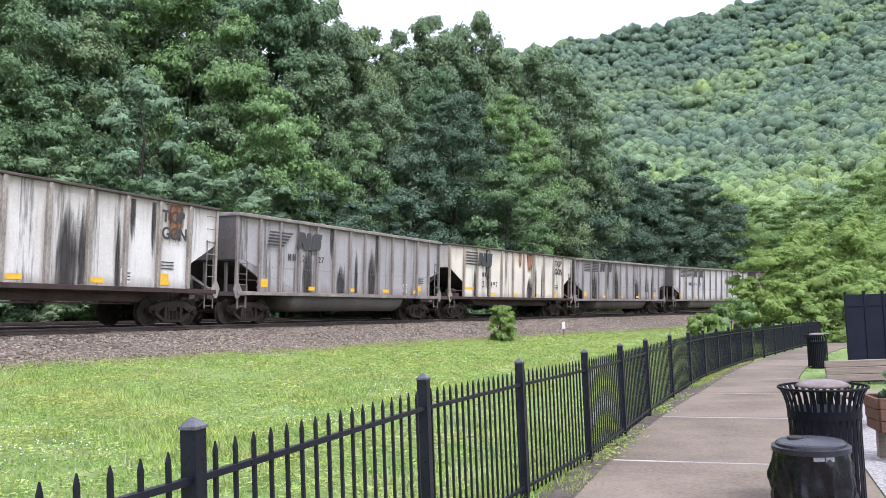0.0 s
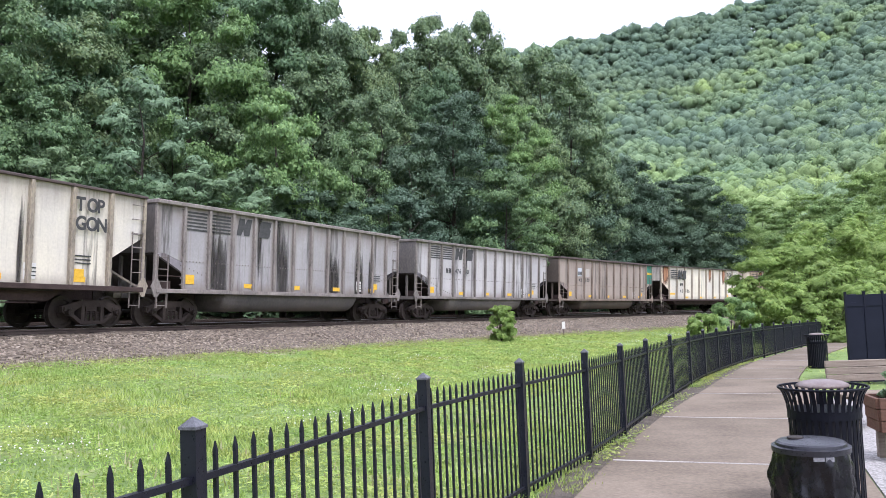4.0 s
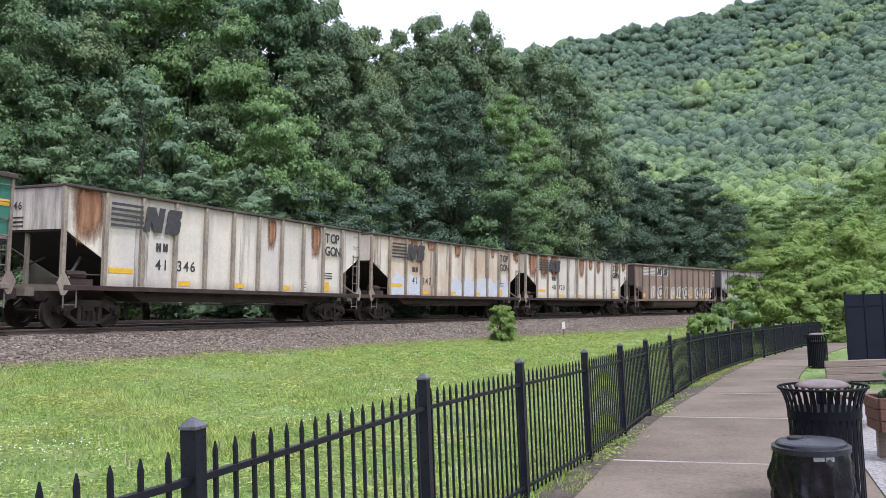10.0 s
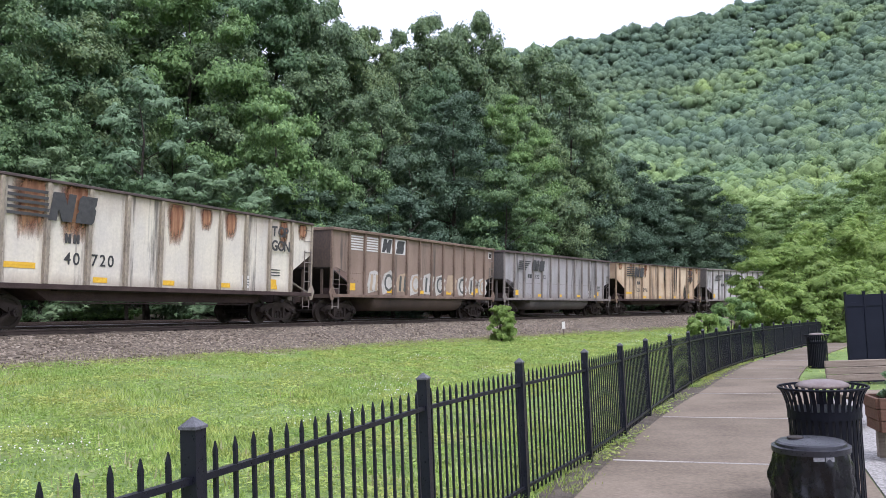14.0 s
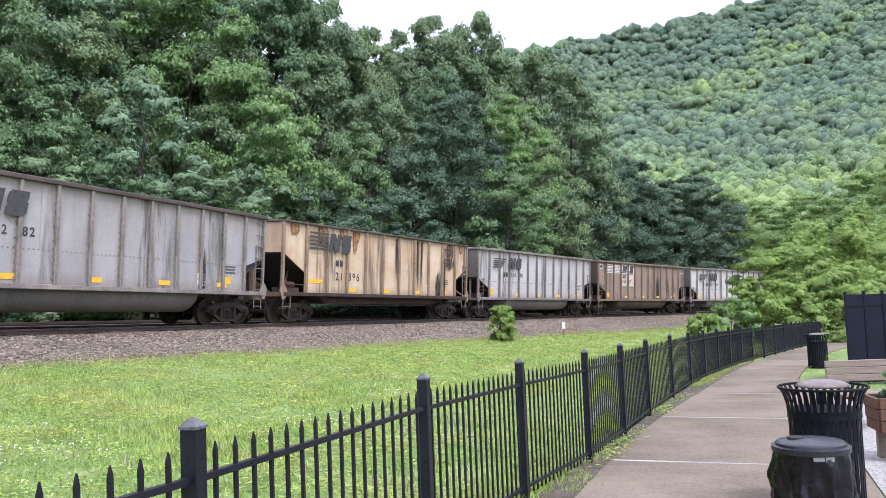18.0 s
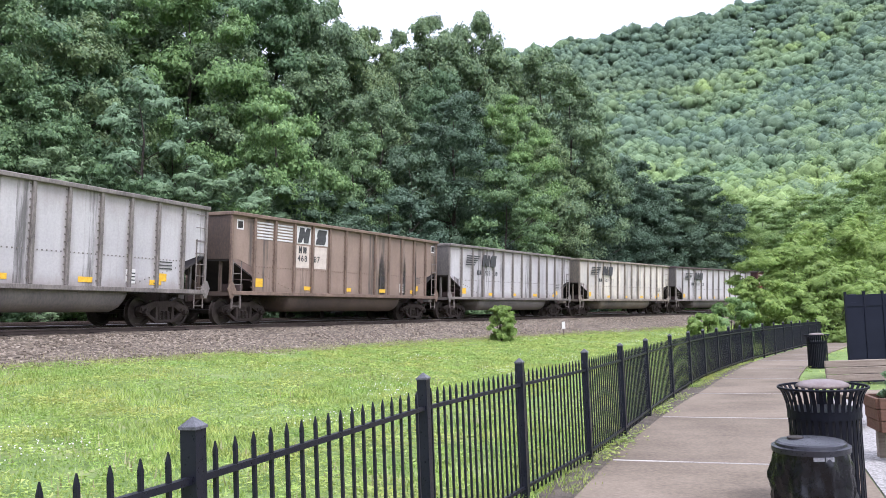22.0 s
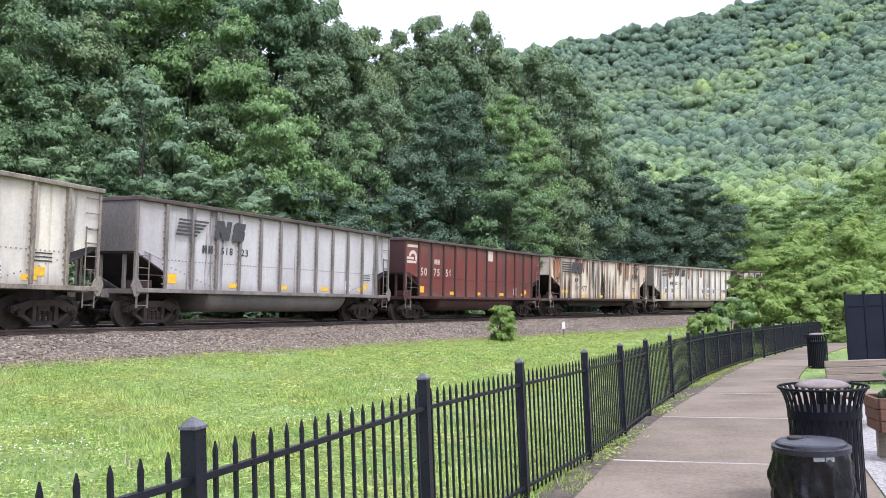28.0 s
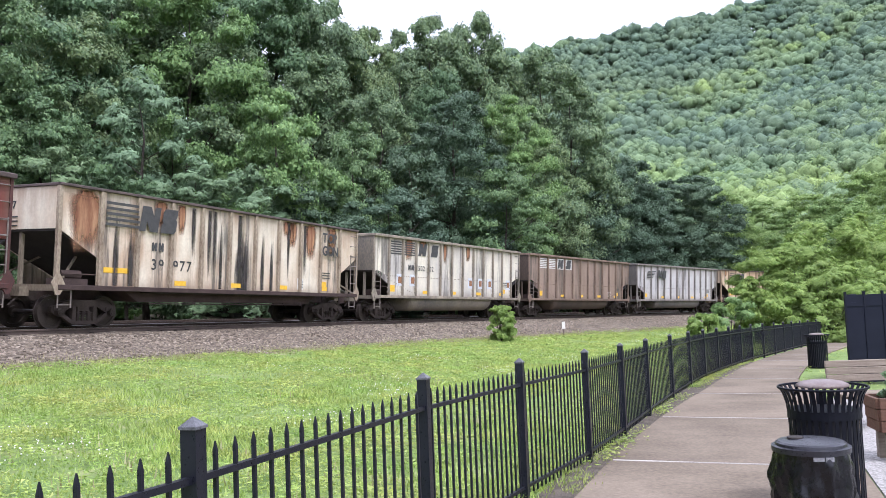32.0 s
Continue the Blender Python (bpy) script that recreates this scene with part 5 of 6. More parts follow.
    for x in (-5.6, -4.5, 1.2, 2.3, 3.4, 5.7):
        patch(CARS[-1][0], (0.55, 0.55), x, 1.55, M_WASH, "pale worn patch")
        patch(CARS[-1][0], (0.3, 0.3), x + 0.12, 1.67, M_RUST, "rust spot").location.y -= 0.005
    add(293.09, "tub", BROWN, BROWN_D, 0.08, 0.4, "brown tub coal gondola with pale emblem", "bays", "", M_WHITE)
    add(309.45, "tub", LIGHT, GREY, 0.05, 0.4, "light grey tub coal gondola", "flag")
    add(325.3, "top", ORANGE, ORANGE_D, 0.3, 0.5, "yellowish rusty coal gondola", "bars")


M_BLACK_ON_WHITE = surface("stencil_black_on_white", (0.03, 0.03, 0.032), (0.08, 0.078, 0.075), 6, 60, 0.7)
M_WASH = surface("fresh_pale_paint", (0.4, 0.42, 0.45), (0.6, 0.62, 0.65), 1.2, 14, 0.7)
M_FADED = surface("faded_square_paint", (0.36, 0.32, 0.28), (0.46, 0.42, 0.37), 2, 14, 0.75)
M_SPRAY = surface("sprayed_pale_paint", (0.3, 0.28, 0.24), (0.56, 0.53, 0.48), 2, 14, 0.8)
M_SPRAY_DARK = surface("sprayed_dark_paint", (0.05, 0.055, 0.05), (0.13, 0.13, 0.12), 2, 14, 0.8)
M_SPRAY_TAN = surface("sprayed_tan_paint", (0.3, 0.22, 0.14), (0.45, 0.35, 0.25), 2, 14, 0.8)


def graffiti(root):
    """Sprayed shapes along the lower side: plain loops and blocks."""
    rng = random.Random(9)
    for k in range(10):
        bm = bmesh.new()
        x = -4.9 + k * 1.17
        a = [(0.1, 0), (0.75, 0.05), (0.98, 0.3), (0.8, 0.5), (0.98, 0.8), (0.6, 1.04), (0.15, 0.94), (0.0, 0.45)]
        prism([(x + px * 1.12 + rng.uniform(-0.07, 0.07), 1.16 + pz * 0.98 + rng.uniform(-0.06, 0.1)) for px, pz in a], -1.565, -1.559, bm)
        part("graffiti", bm, M_SPRAY if k % 4 != 2 else M_SPRAY_TAN, root, "sprayed pale graffiti shape")
        bm = bmesh.new()
        if k % 2:
            turn = [math.radians(20 + 300 * i / 14) for i in range(15)]
            prism([(x + 0.55 + 0.36 * math.cos(t), 1.66 + 0.4 * math.sin(t)) for t in turn] + [(x + 0.55 + 0.25 * math.cos(t), 1.66 + 0.28 * math.sin(t)) for t in reversed(turn)], -1.571, -1.566, bm)
        else:
            for dx in (0.22, 0.62):
                prism([(x + dx, 1.3), (x + dx + 0.17, 1.27), (x + dx + 0.24, 1.98), (x + dx + 0.08, 2.0)], -1.571, -1.566, bm)
        part("graffiti", bm, M_SPRAY_DARK if k % 3 else M_SPRAY_TAN, root, "sprayed dark graffiti stroke")


roster()


# ---- trees ----
def leaf_cards(rng, at, reach, squash, n, size, slim, droop, lean, inner=0.5, loose=0.5, rosette=0):
    """n pointed leaves shingled round a centre; lean: the way the clump faces; rosette: leaves radiating from one twig end."""
    k = max(1, n // rosette) if rosette else n
    d = rng.normal(size=(k, 3)) + lean * 0.5
    d[:, 2] = np.abs(d[:, 2]) - 0.45
    d /= np.linalg.norm(d, axis=1, keepdims=True)
    r = rng.uniform(inner, 1.06, (k, 1))
    spin = rng.uniform(0, 6.28, k)
    if rosette:
        d, r = np.repeat(d, rosette, 0), np.repeat(r, rosette, 0)
        spin = np.repeat(spin, rosette) + np.tile(np.arange(rosette) * 6.283 / rosette, k)
        n = k * rosette
    p = d * np.array([reach, reach, reach * squash]) * r + at
    nor = d * np.array([1, 1, 1.1]) + lean * 0.3 + np.array([0, 0, 0.4]) + rng.normal(scale=0.25 if rosette else loose, size=(n, 3))
    nor /= np.linalg.norm(nor, axis=1, keepdims=True)
    if rosette:
        flat = np.stack([np.cos(spin), np.sin(spin), np.zeros(n)], 1) + rng.normal(scale=0.12, size=(n, 3))
    else:
        flat = rng.normal(size=(n, 3)) + d * np.array([0.5, 0.5, 0.0])
        flat[:, 2] -= droop * 2.0
    out = flat - nor * np.sum(flat * nor, 1, keepdims=True)
    out /= np.linalg.norm(out, axis=1, keepdims=True) + 1e-6
    side = np.cross(out, nor)
    ln = size * rng.uniform(0.6, 1.3, (n, 1))
    w = ln * slim * rng.uniform(0.7, 1.3, (n, 1))
    if rosette:
        tip = p + out * ln - np.array([0, 0, droop * 0.6]) * ln
    else:
        p = p - out * ln * 0.4
        tip = p + out * ln
    return np.stack([p - side * w, p + side * w, tip], 1).reshape(-1, 3)


def crown_mesh(name, mat, height, radius, base, lobes, subs, leaves, leaf_len, seed, droop=0.35, flat=0.6, slim=0.3, inside=26, rosette=0, peak=0.0):
    """A crown of lobes, each of leafy clumps round a filling of inner leaves, uneven and with gaps; peak: how far it narrows upwards."""
    rng = np.random.default_rng(seed)
    vs = []
    for b in range(lobes):
        u = (b + rng.uniform(0.1, 0.9)) / lobes
        env = radius * math.sqrt(max(0.16, 1 - ((u - 0.42) / 0.62) ** 2)) * (1 - peak * max(0.0, u - 0.3))
        a = b * 2.4 + rng.uniform(-0.6, 0.6)
        lobe = radius * rng.uniform(0.24, 0.44) * (1 - 0.35 * u)
        r = max(0.0, env - lobe * 0.8) * (rng.uniform(0.75, 1.12) if b % 4 else rng.uniform(0.1, 0.6))
        mid = np.array([r * math.cos(a), r * math.sin(a), base + (height - base) * (0.05 + 0.95 * u) - lobe * flat * (0.9 if u > 0.6 else 0.5)])
        away = np.array([math.cos(a), math.sin(a), 0.0]) * 0.7
        vs.append(leaf_cards(rng, mid, lobe * 0.66, flat, int(inside * 4.0), min(0.25, lobe * 0.2), 0.5, 0.1, away * 0.3, 0.1))
        for c in range(subs):
            d0 = rng.normal(size=3) + away
            d0[2] = abs(d0[2]) * 0.9 - 0.35
            d0 /= np.linalg.norm(d0)
            at = mid + d0 * np.array([lobe, lobe, lobe * flat]) * rng.uniform(0.5, 0.95)
            rc = lobe * rng.uniform(0.32, 0.58)
            vs.append(leaf_cards(rng, at, rc * 0.55, flat, int(inside * 1.6), min(0.2, rc * 0.22), 0.5, 0.1, d0 * 0.3, 0.1))
            k = max(6, int(leaves * rng.uniform(0.7, 1.3)))
            vs.append(leaf_cards(rng, at, rc, flat, k, leaf_len, slim, droop, d0, 0.55, 0.55, rosette))
            # sprays that stand out from the clump
            vs.append(leaf_cards(rng, at + d0 * rc * 0.35, rc * 1.25, flat * 0.8, max(4, k // 6), leaf_len, slim, droop, d0 * 2.0, 0.8, 0.8, rosette))
    v = np.concatenate(vs)
    return raw_mesh(name, v, np.arange(len(v)).reshape(-1, 3), mat)


def trunk_mesh(height, girth, seed, limbs=9, base=0.3, spread=0.25):
    rng = random.Random(seed)
    bm = bmesh.new()
    pts = [Vector((0, 0, -0.6))]
    for k in range(1, 7):
        pts.append(Vector((rng.uniform(-1, 1) * 0.02 * height, rng.uniform(-1, 1) * 0.02 * height, height * 0.88 * k / 6)))
    for k, (a, b) in enumerate(zip(pts, pts[1:])):
        add_rod(bm, a, b, girth * (1 - k / 6.6), 8, girth * (1 - (k + 1) / 6.6))
    for k in range(limbs):
        u = base + (0.85 - base) * k / limbs
        z = height * 0.88 * u
        i = min(5, int(u * 6))
        p = pts[i].lerp(pts[i + 1], u * 6 - i)
        a = rng.uniform(0, 6.28)
        ln = height * spread * rng.uniform(0.6, 1.1) * (1.15 - u)
        q = p + Vector((math.cos(a) * ln, math.sin(a) * ln, ln * rng.uniform(0.3, 0.8)))
        add_rod(bm, p, q, girth * 0.35 * (1.1 - u), 6, girth * 0.08)
        q2 = q + Vector((math.cos(a + 0.7) * ln * 0.5, math.sin(a + 0.7) * ln * 0.5, ln * 0.3))
        add_rod(bm, p.lerp(q, 0.6), q2, girth * 0.15, 5, girth * 0.04)
    return mesh_of("trunk", bm, M_BARK)


# kinds of tree by size class: crown mesh, trunk mesh, height as built
def tree_kind(mat, low, seed, leaf, slim, droop, flat, rosette=0, peak=0.0):
    def pick(h, r, lobes, subs, leaves, size, k):
        return (crown_mesh("crown", mat, h, r, low * h, lobes, subs, leaves, size, seed + k, droop, flat, slim, 26, rosette, peak),
                trunk_mesh(h, 0.0145 * h, seed + k), float(h), 2.0 * r)
    small = [pick(11, 3.8, 30, 6, 170, leaf * 0.85, k) for k in range(2)]
    tall = [pick(21, 6.2, 46, 6, 210, leaf * 1.1, 7 + k) for k in range(2)]
    thin = [pick(21, 6.2, 30, 6, 85, leaf * 1.6, 9)]
    broad = [pick(11, 5.8, 40, 6, 170, leaf, 12)]
    return small, tall, thin, broad


KINDS = {
    "locust": tree_kind(LEAF_LOCUST, 0.2, 11, 0.19, 0.36, 0.5, 0.72),
    "bright": tree_kind(LEAF_BRIGHT, 0.16, 31, 0.19, 0.36, 0.5, 0.72),
    "deep": tree_kind(LEAF_DEEP, 0.12, 51, 0.17, 0.5, 0.2, 0.95, 0, 0.2),
    "blue": tree_kind(LEAF_BLUE, 0.1, 71, 0.17, 0.5, 0.2, 0.95),
    "glade": tree_kind(LEAF_GLADE, 0.1, 111, 0.2, 0.36, 0.3, 0.75),
    "ailanthus": tree_kind(LEAF_GREYISH, 0.12, 91, 0.27, 0.17, 0.5, 0.85, 8),
}
TREE_WORDS = {
    "locust": ("tall locust tree with feathery mid-green layered foliage", "locust_tree"),
    "bright": ("bright yellow-green locust tree with airy layered foliage", "locust_tree"),
    "deep": ("broad deep green leafy forest tree", "forest_tree"),
    "blue": ("dense bluish-green leafy forest tree", "forest_tree"),
    "glade": ("light yellow-green young tree beyond the thicket", "locust_tree"),
    "ailanthus": ("grey-green tree with long drooping compound leaves", "sumac_tree"),
}
TREE_COUNT = [0]


def tree(kind, x, y, height, width=None, turn=None, sink=0.3, behind=False):
    """A tree of that height; width: breadth of the crown."""
    i = TREE_COUNT[0]
    TREE_COUNT[0] += 1
    sizes = KINDS[kind][2 if behind else (3 if width > 0.85 * height else 0 if height < 15 else 1)]
    crown, trunk, built, wide = sizes[i % len(sizes)]
    k = height / built
    w = width / wide
    m = Matrix.Translation((x, y, ground_height(x, y) - sink)) @ Matrix.Rotation(random.uniform(0, 6.28) if turn is None else turn, 4, "Z")
    label, name = TREE_WORDS[kind]
    root = empty(name, m, label, "tree", "trees at the forest edge")
    put_part("trunk", trunk, root, Matrix.Diagonal((k, k, k, 1)))
    put_part("crown", crown, root, Matrix.Diagonal((w, w, k, 1)))
    return root


def front_trees():
    """Kind, place, level of the top and breadth of the crown."""
    def up_to(kind, x, y, top, width):
        tree(kind, x, y, top - ground_height(x, y) + 0.3, width)
    up_to("locust", -21.5, 38.4, 18.3, 8.5)
    up_to("locust", -22.9, 46.7, 22.7, 11.0)
    up_to("locust", -18.3, 37.8, 11.9, 6.5)
    up_to("ailanthus", -14.5, 40.5, 13.7, 7.0)
    up_to("bright", -16.2, 53.6, 23.6, 11.0)
    up_to("deep", -21.9, 55.9, 26.3, 13.0)
    up_to("deep", -20.2, 45.7, 18.6, 9.0)
    up_to("bright", -8.7, 44.1, 13.7, 6.5)
    up_to("deep", -14.0, 54.2, 20.6, 9.5)
    up_to("locust", -13.2, 60.6, 27.1, 12.0)
    up_to("deep", -8.7, 61.4, 24.8, 9.0)
    up_to("deep", -6.9, 67.5, 24.6, 8.5)
    up_to("deep", -11.4, 69.0, 30.0, 11.0)
    up_to("locust", -5.2, 48.7, 12.3, 5.5)
    up_to("deep", -8.7, 57.3, 19.1, 9.0)
    up_to("deep", -5.8, 65.7, 24.5, 9.0)
    up_to("deep", -1.0, 74.0, 28.1, 11.0)
    up_to("deep", 3.4, 75.9, 28.5, 11.0)
    up_to("deep", 1.1, 75.0, 27.1, 10.0)
    up_to("deep", -20.6, 62.7, 31.4, 15.0)
    up_to("locust", -13.2, 66.7, 29.6, 13.0)
    up_to("deep", -27.0, 60.2, 30.5, 15.0)
    up_to("deep", -4.2, 56.8, 16.8, 7.0)
    up_to("blue", 1.1, 58.0, 16.2, 8.5)
    up_to("locust", 0.4, 64.0, 19.5, 6.5)
    up_to("deep", -3.4, 69.9, 23.6, 10.0)
    up_to("deep", 5.9, 77.8, 24.9, 10.0)
    up_to("bright", 5.6, 61.7, 17.0, 6.5)
    up_to("deep", 9.2, 76.4, 25.3, 12.0)
    up_to("deep", 12.7, 81.0, 23.3, 11.0)
    up_to("deep", 9.3, 73.4, 16.5, 8.0)
    up_to("locust", 4.3, 55.8, 10.7, 6.5)
    up_to("blue", 12.2, 79.1, 13.7, 9.0)
    up_to("blue", -2.1, 54.0, 12.5, 6.5)
    up_to("blue", 20.4, 93.8, 17.6, 11.0)
    up_to("blue", 30.9, 103.5, 16.7, 13.0)
    up_to("blue", 26.1, 100.7, 14.6, 9.0)
    up_to("glade", 38.4, 111.6, 15.2, 9.0)
    up_to("blue", 15.7, 86.6, 13.0, 8.0)
    up_to("blue", 19.5, 92.0, 15.8, 10.0)
    up_to("blue", 22.4, 95.5, 14.6, 9.0)
    up_to("blue", 27.3, 100.0, 13.2, 9.0)
    up_to("blue", 30.2, 101.5, 15.4, 10.0)
    up_to("glade", 45.2, 116.5, 14.4, 10.0)
    up_to("glade", 56.7, 128.0, 16.3, 12.0)
    up_to("glade", 58.7, 116.0, 17.8, 13.0)
    up_to("glade", 53.8, 95.9, 15.5, 13.0)
    up_to("glade", 34.9, 82.9, 9.2, 9.0)
    up_to("glade", 41.4, 85.5, 11.0, 10.0)
    up_to("ailanthus", -11.8, 39.3, 8.7, 6.0)
    up_to("ailanthus", -17.0, 36.2, 9.1, 6.0)
    up_to("blue", -6.5, 43.5, 7.9, 6.0)
    up_to("blue", -2.9, 46.9, 8.2, 6.0)
    up_to("ailanthus", -9.4, 42.0, 8.9, 5.5)
    up_to("locust", -14.3, 37.4, 7.8, 5.5)


front_trees()


def filler_trees():
    """The wood behind the front trees, up the slope."""
    rng = random.Random(21)
    for rho0, n, h0, h1, sa, sb in ((206, 15, 10, 14, -66, 30), (214, 14, 14, 18, -70, 28), (224, 16, 19, 24, -72, 22), (238, 12, 20, 25, -80, 10)):
        for k in range(n):
            s = sa + (sb - sa) * (k + rng.uniform(-0.3, 0.3)) / n
            p = spot(rho0 + rng.uniform(-4, 4), s)
            lim = 0.30 * math.hypot(p.x, p.y) if p.x / p.y > -0.17 else 99
            h = rng.uniform(h0, h1)
            top = ground_height(p.x, p.y) + h - 1.54
            if top > lim:
                h -= top - lim
            if h > 7:
                tree(rng.choice(["deep", "deep", "deep", "blue", "locust"]), p.x, p.y, h, h * rng.uniform(0.55, 0.7), behind=True)


filler_trees()


def bush(name, label, mat, x, y, height, width, clumps, fronds, frond_len, seed, rosette=9):
    root = empty(name, on_ground(x, y), label, "shrub")
    rng = random.Random(seed)
    for k in range(6):
        a = rng.uniform(0, 6.28)
        r = width * rng.uniform(0.1, 0.35)
        bm = add_rod(bmesh.new(), (0.05 * math.cos(a), 0.05 * math.sin(a), -0.1), (r * math.cos(a), r * math.sin(a), height * rng.uniform(0.5, 0.85)), 0.02 + 0.004 * height, 6, 0.008)
        part("stem", bm, M_BARK, root)
    put_part("crown", crown_mesh("crown", mat, height, width / 2, height * 0.06, max(9, clumps // 3), 7, int(fronds * 3.2), frond_len * (0.5 if rosette else 0.75), seed, 0.35, 0.9, 0.16 if rosette else 0.36, 16, rosette), root)
    return root


PLANTER_PLANT = crown_mesh("low_plants", LEAF_GREYISH, 0.3, 0.2, 0.0, 7, 6, 30, 0.06, 411, 0.2, 0.6, 0.3, 8)
for k in range(3):
    plant = new("planter_plant", PLANTER_PLANT)
    plant.matrix_basis = Matrix.Translation((4.72 + 0.34 * k, 8.83 - 0.06 * k, 0.33)) @ Matrix.Rotation(k * 1.9, 4, "Z")
    tagged(plant, "low grey-green plant growing in the wooden planter", "plant", "plants in the planter")


def shrub_up_to(name, label, mat, x, y, top, width, clumps, fronds, frond_len, seed, rosette=9):
    bush(name, label, mat, x, y, top - ground_height(x, y), width, clumps, fronds, frond_len, seed, rosette)


shrub_up_to("sapling", "small leafy sapling growing on the ballast shoulder", LEAF_SUMAC, 2.53, 37.41, 1.36, 1.3, 84, 26, 0.16, 301, 0)
shrub_up_to("sumac_thicket", "dense yellow-green sumac thicket beside the fence", LEAF_SUMAC, 20.0, 48.30, 4.62, 6.40, 90, 90, 0.42, 302)
shrub_up_to("sumac_thicket", "dense yellow-green sumac thicket beside the fence", LEAF_SUMAC, 24.90, 52.38, 6.15, 9.05, 90, 100, 0.42, 303)
shrub_up_to("sumac_thicket", "dense yellow-green sumac thicket beside the fence", LEAF_SUMAC, 28.64, 52.72, 5.97, 8.96, 90, 100, 0.42, 304)
shrub_up_to("sumac_thicket", "dense yellow-green sumac thicket beside the fence", LEAF_SUMAC, 20.4, 44.79, 2.73, 6.1, 70, 90, 0.38, 305)
shrub_up_to("sumac_thicket", "dense yellow-green sumac thicket beside the fence", LEAF_SUMAC, 23.49, 45.27, 2.92, 6.58, 70, 90, 0.38, 306)
shrub_up_to("sumac_shrub", "spreading light green shrub at the railway edge", LEAF_SUMAC, 16.29, 43.02, 2.21, 3.43, 60, 80, 0.26, 307, 0)
shrub_up_to("sumac_shrub", "spreading light green shrub at the railway edge", LEAF_BRIGHT, 14.00, 41.18, 1.27, 2.80, 50, 70, 0.28, 308)
shrub_up_to("sumac_shrub", "low light green shrub at the railway edge", LEAF_SUMAC, 12.38, 40.13, 0.56, 1.99, 36, 60, 0.2, 309, 0)


def understory():
    """Low growth along the foot of the wood and behind the tracks."""
    rng = random.Random(4)
    meshes = [crown_mesh("low_growth", m, 2.2, 1.9, 0.1, 8, 7, 80, 0.22, 200 + k, 0.3, 0.6, 0.28, 12) for k, m in enumerate((LEAF_LOCUST, LEAF_BRIGHT, LEAF_GREYISH))]
    for k in range(58):
        s = -62 + 165 * k / 58 + rng.uniform(-1, 1)
        p = spot(196.5 + rng.uniform(-0.8, 3.5), s)
        g = rng.uniform(0.7, 1.5)
        ob = new("low_shrub", rng.choice(meshes))
        ob.matrix_basis = on_ground(p.x, p.y) @ Matrix.Rotation(rng.uniform(0, 6.28), 4, "Z") @ Matrix.Diagonal((g * 1.2, g * 1.2, g, 1))
        tagged(ob, "low dark green undergrowth at the edge of the wood", "shrub", "undergrowth by the tracks")


understory()


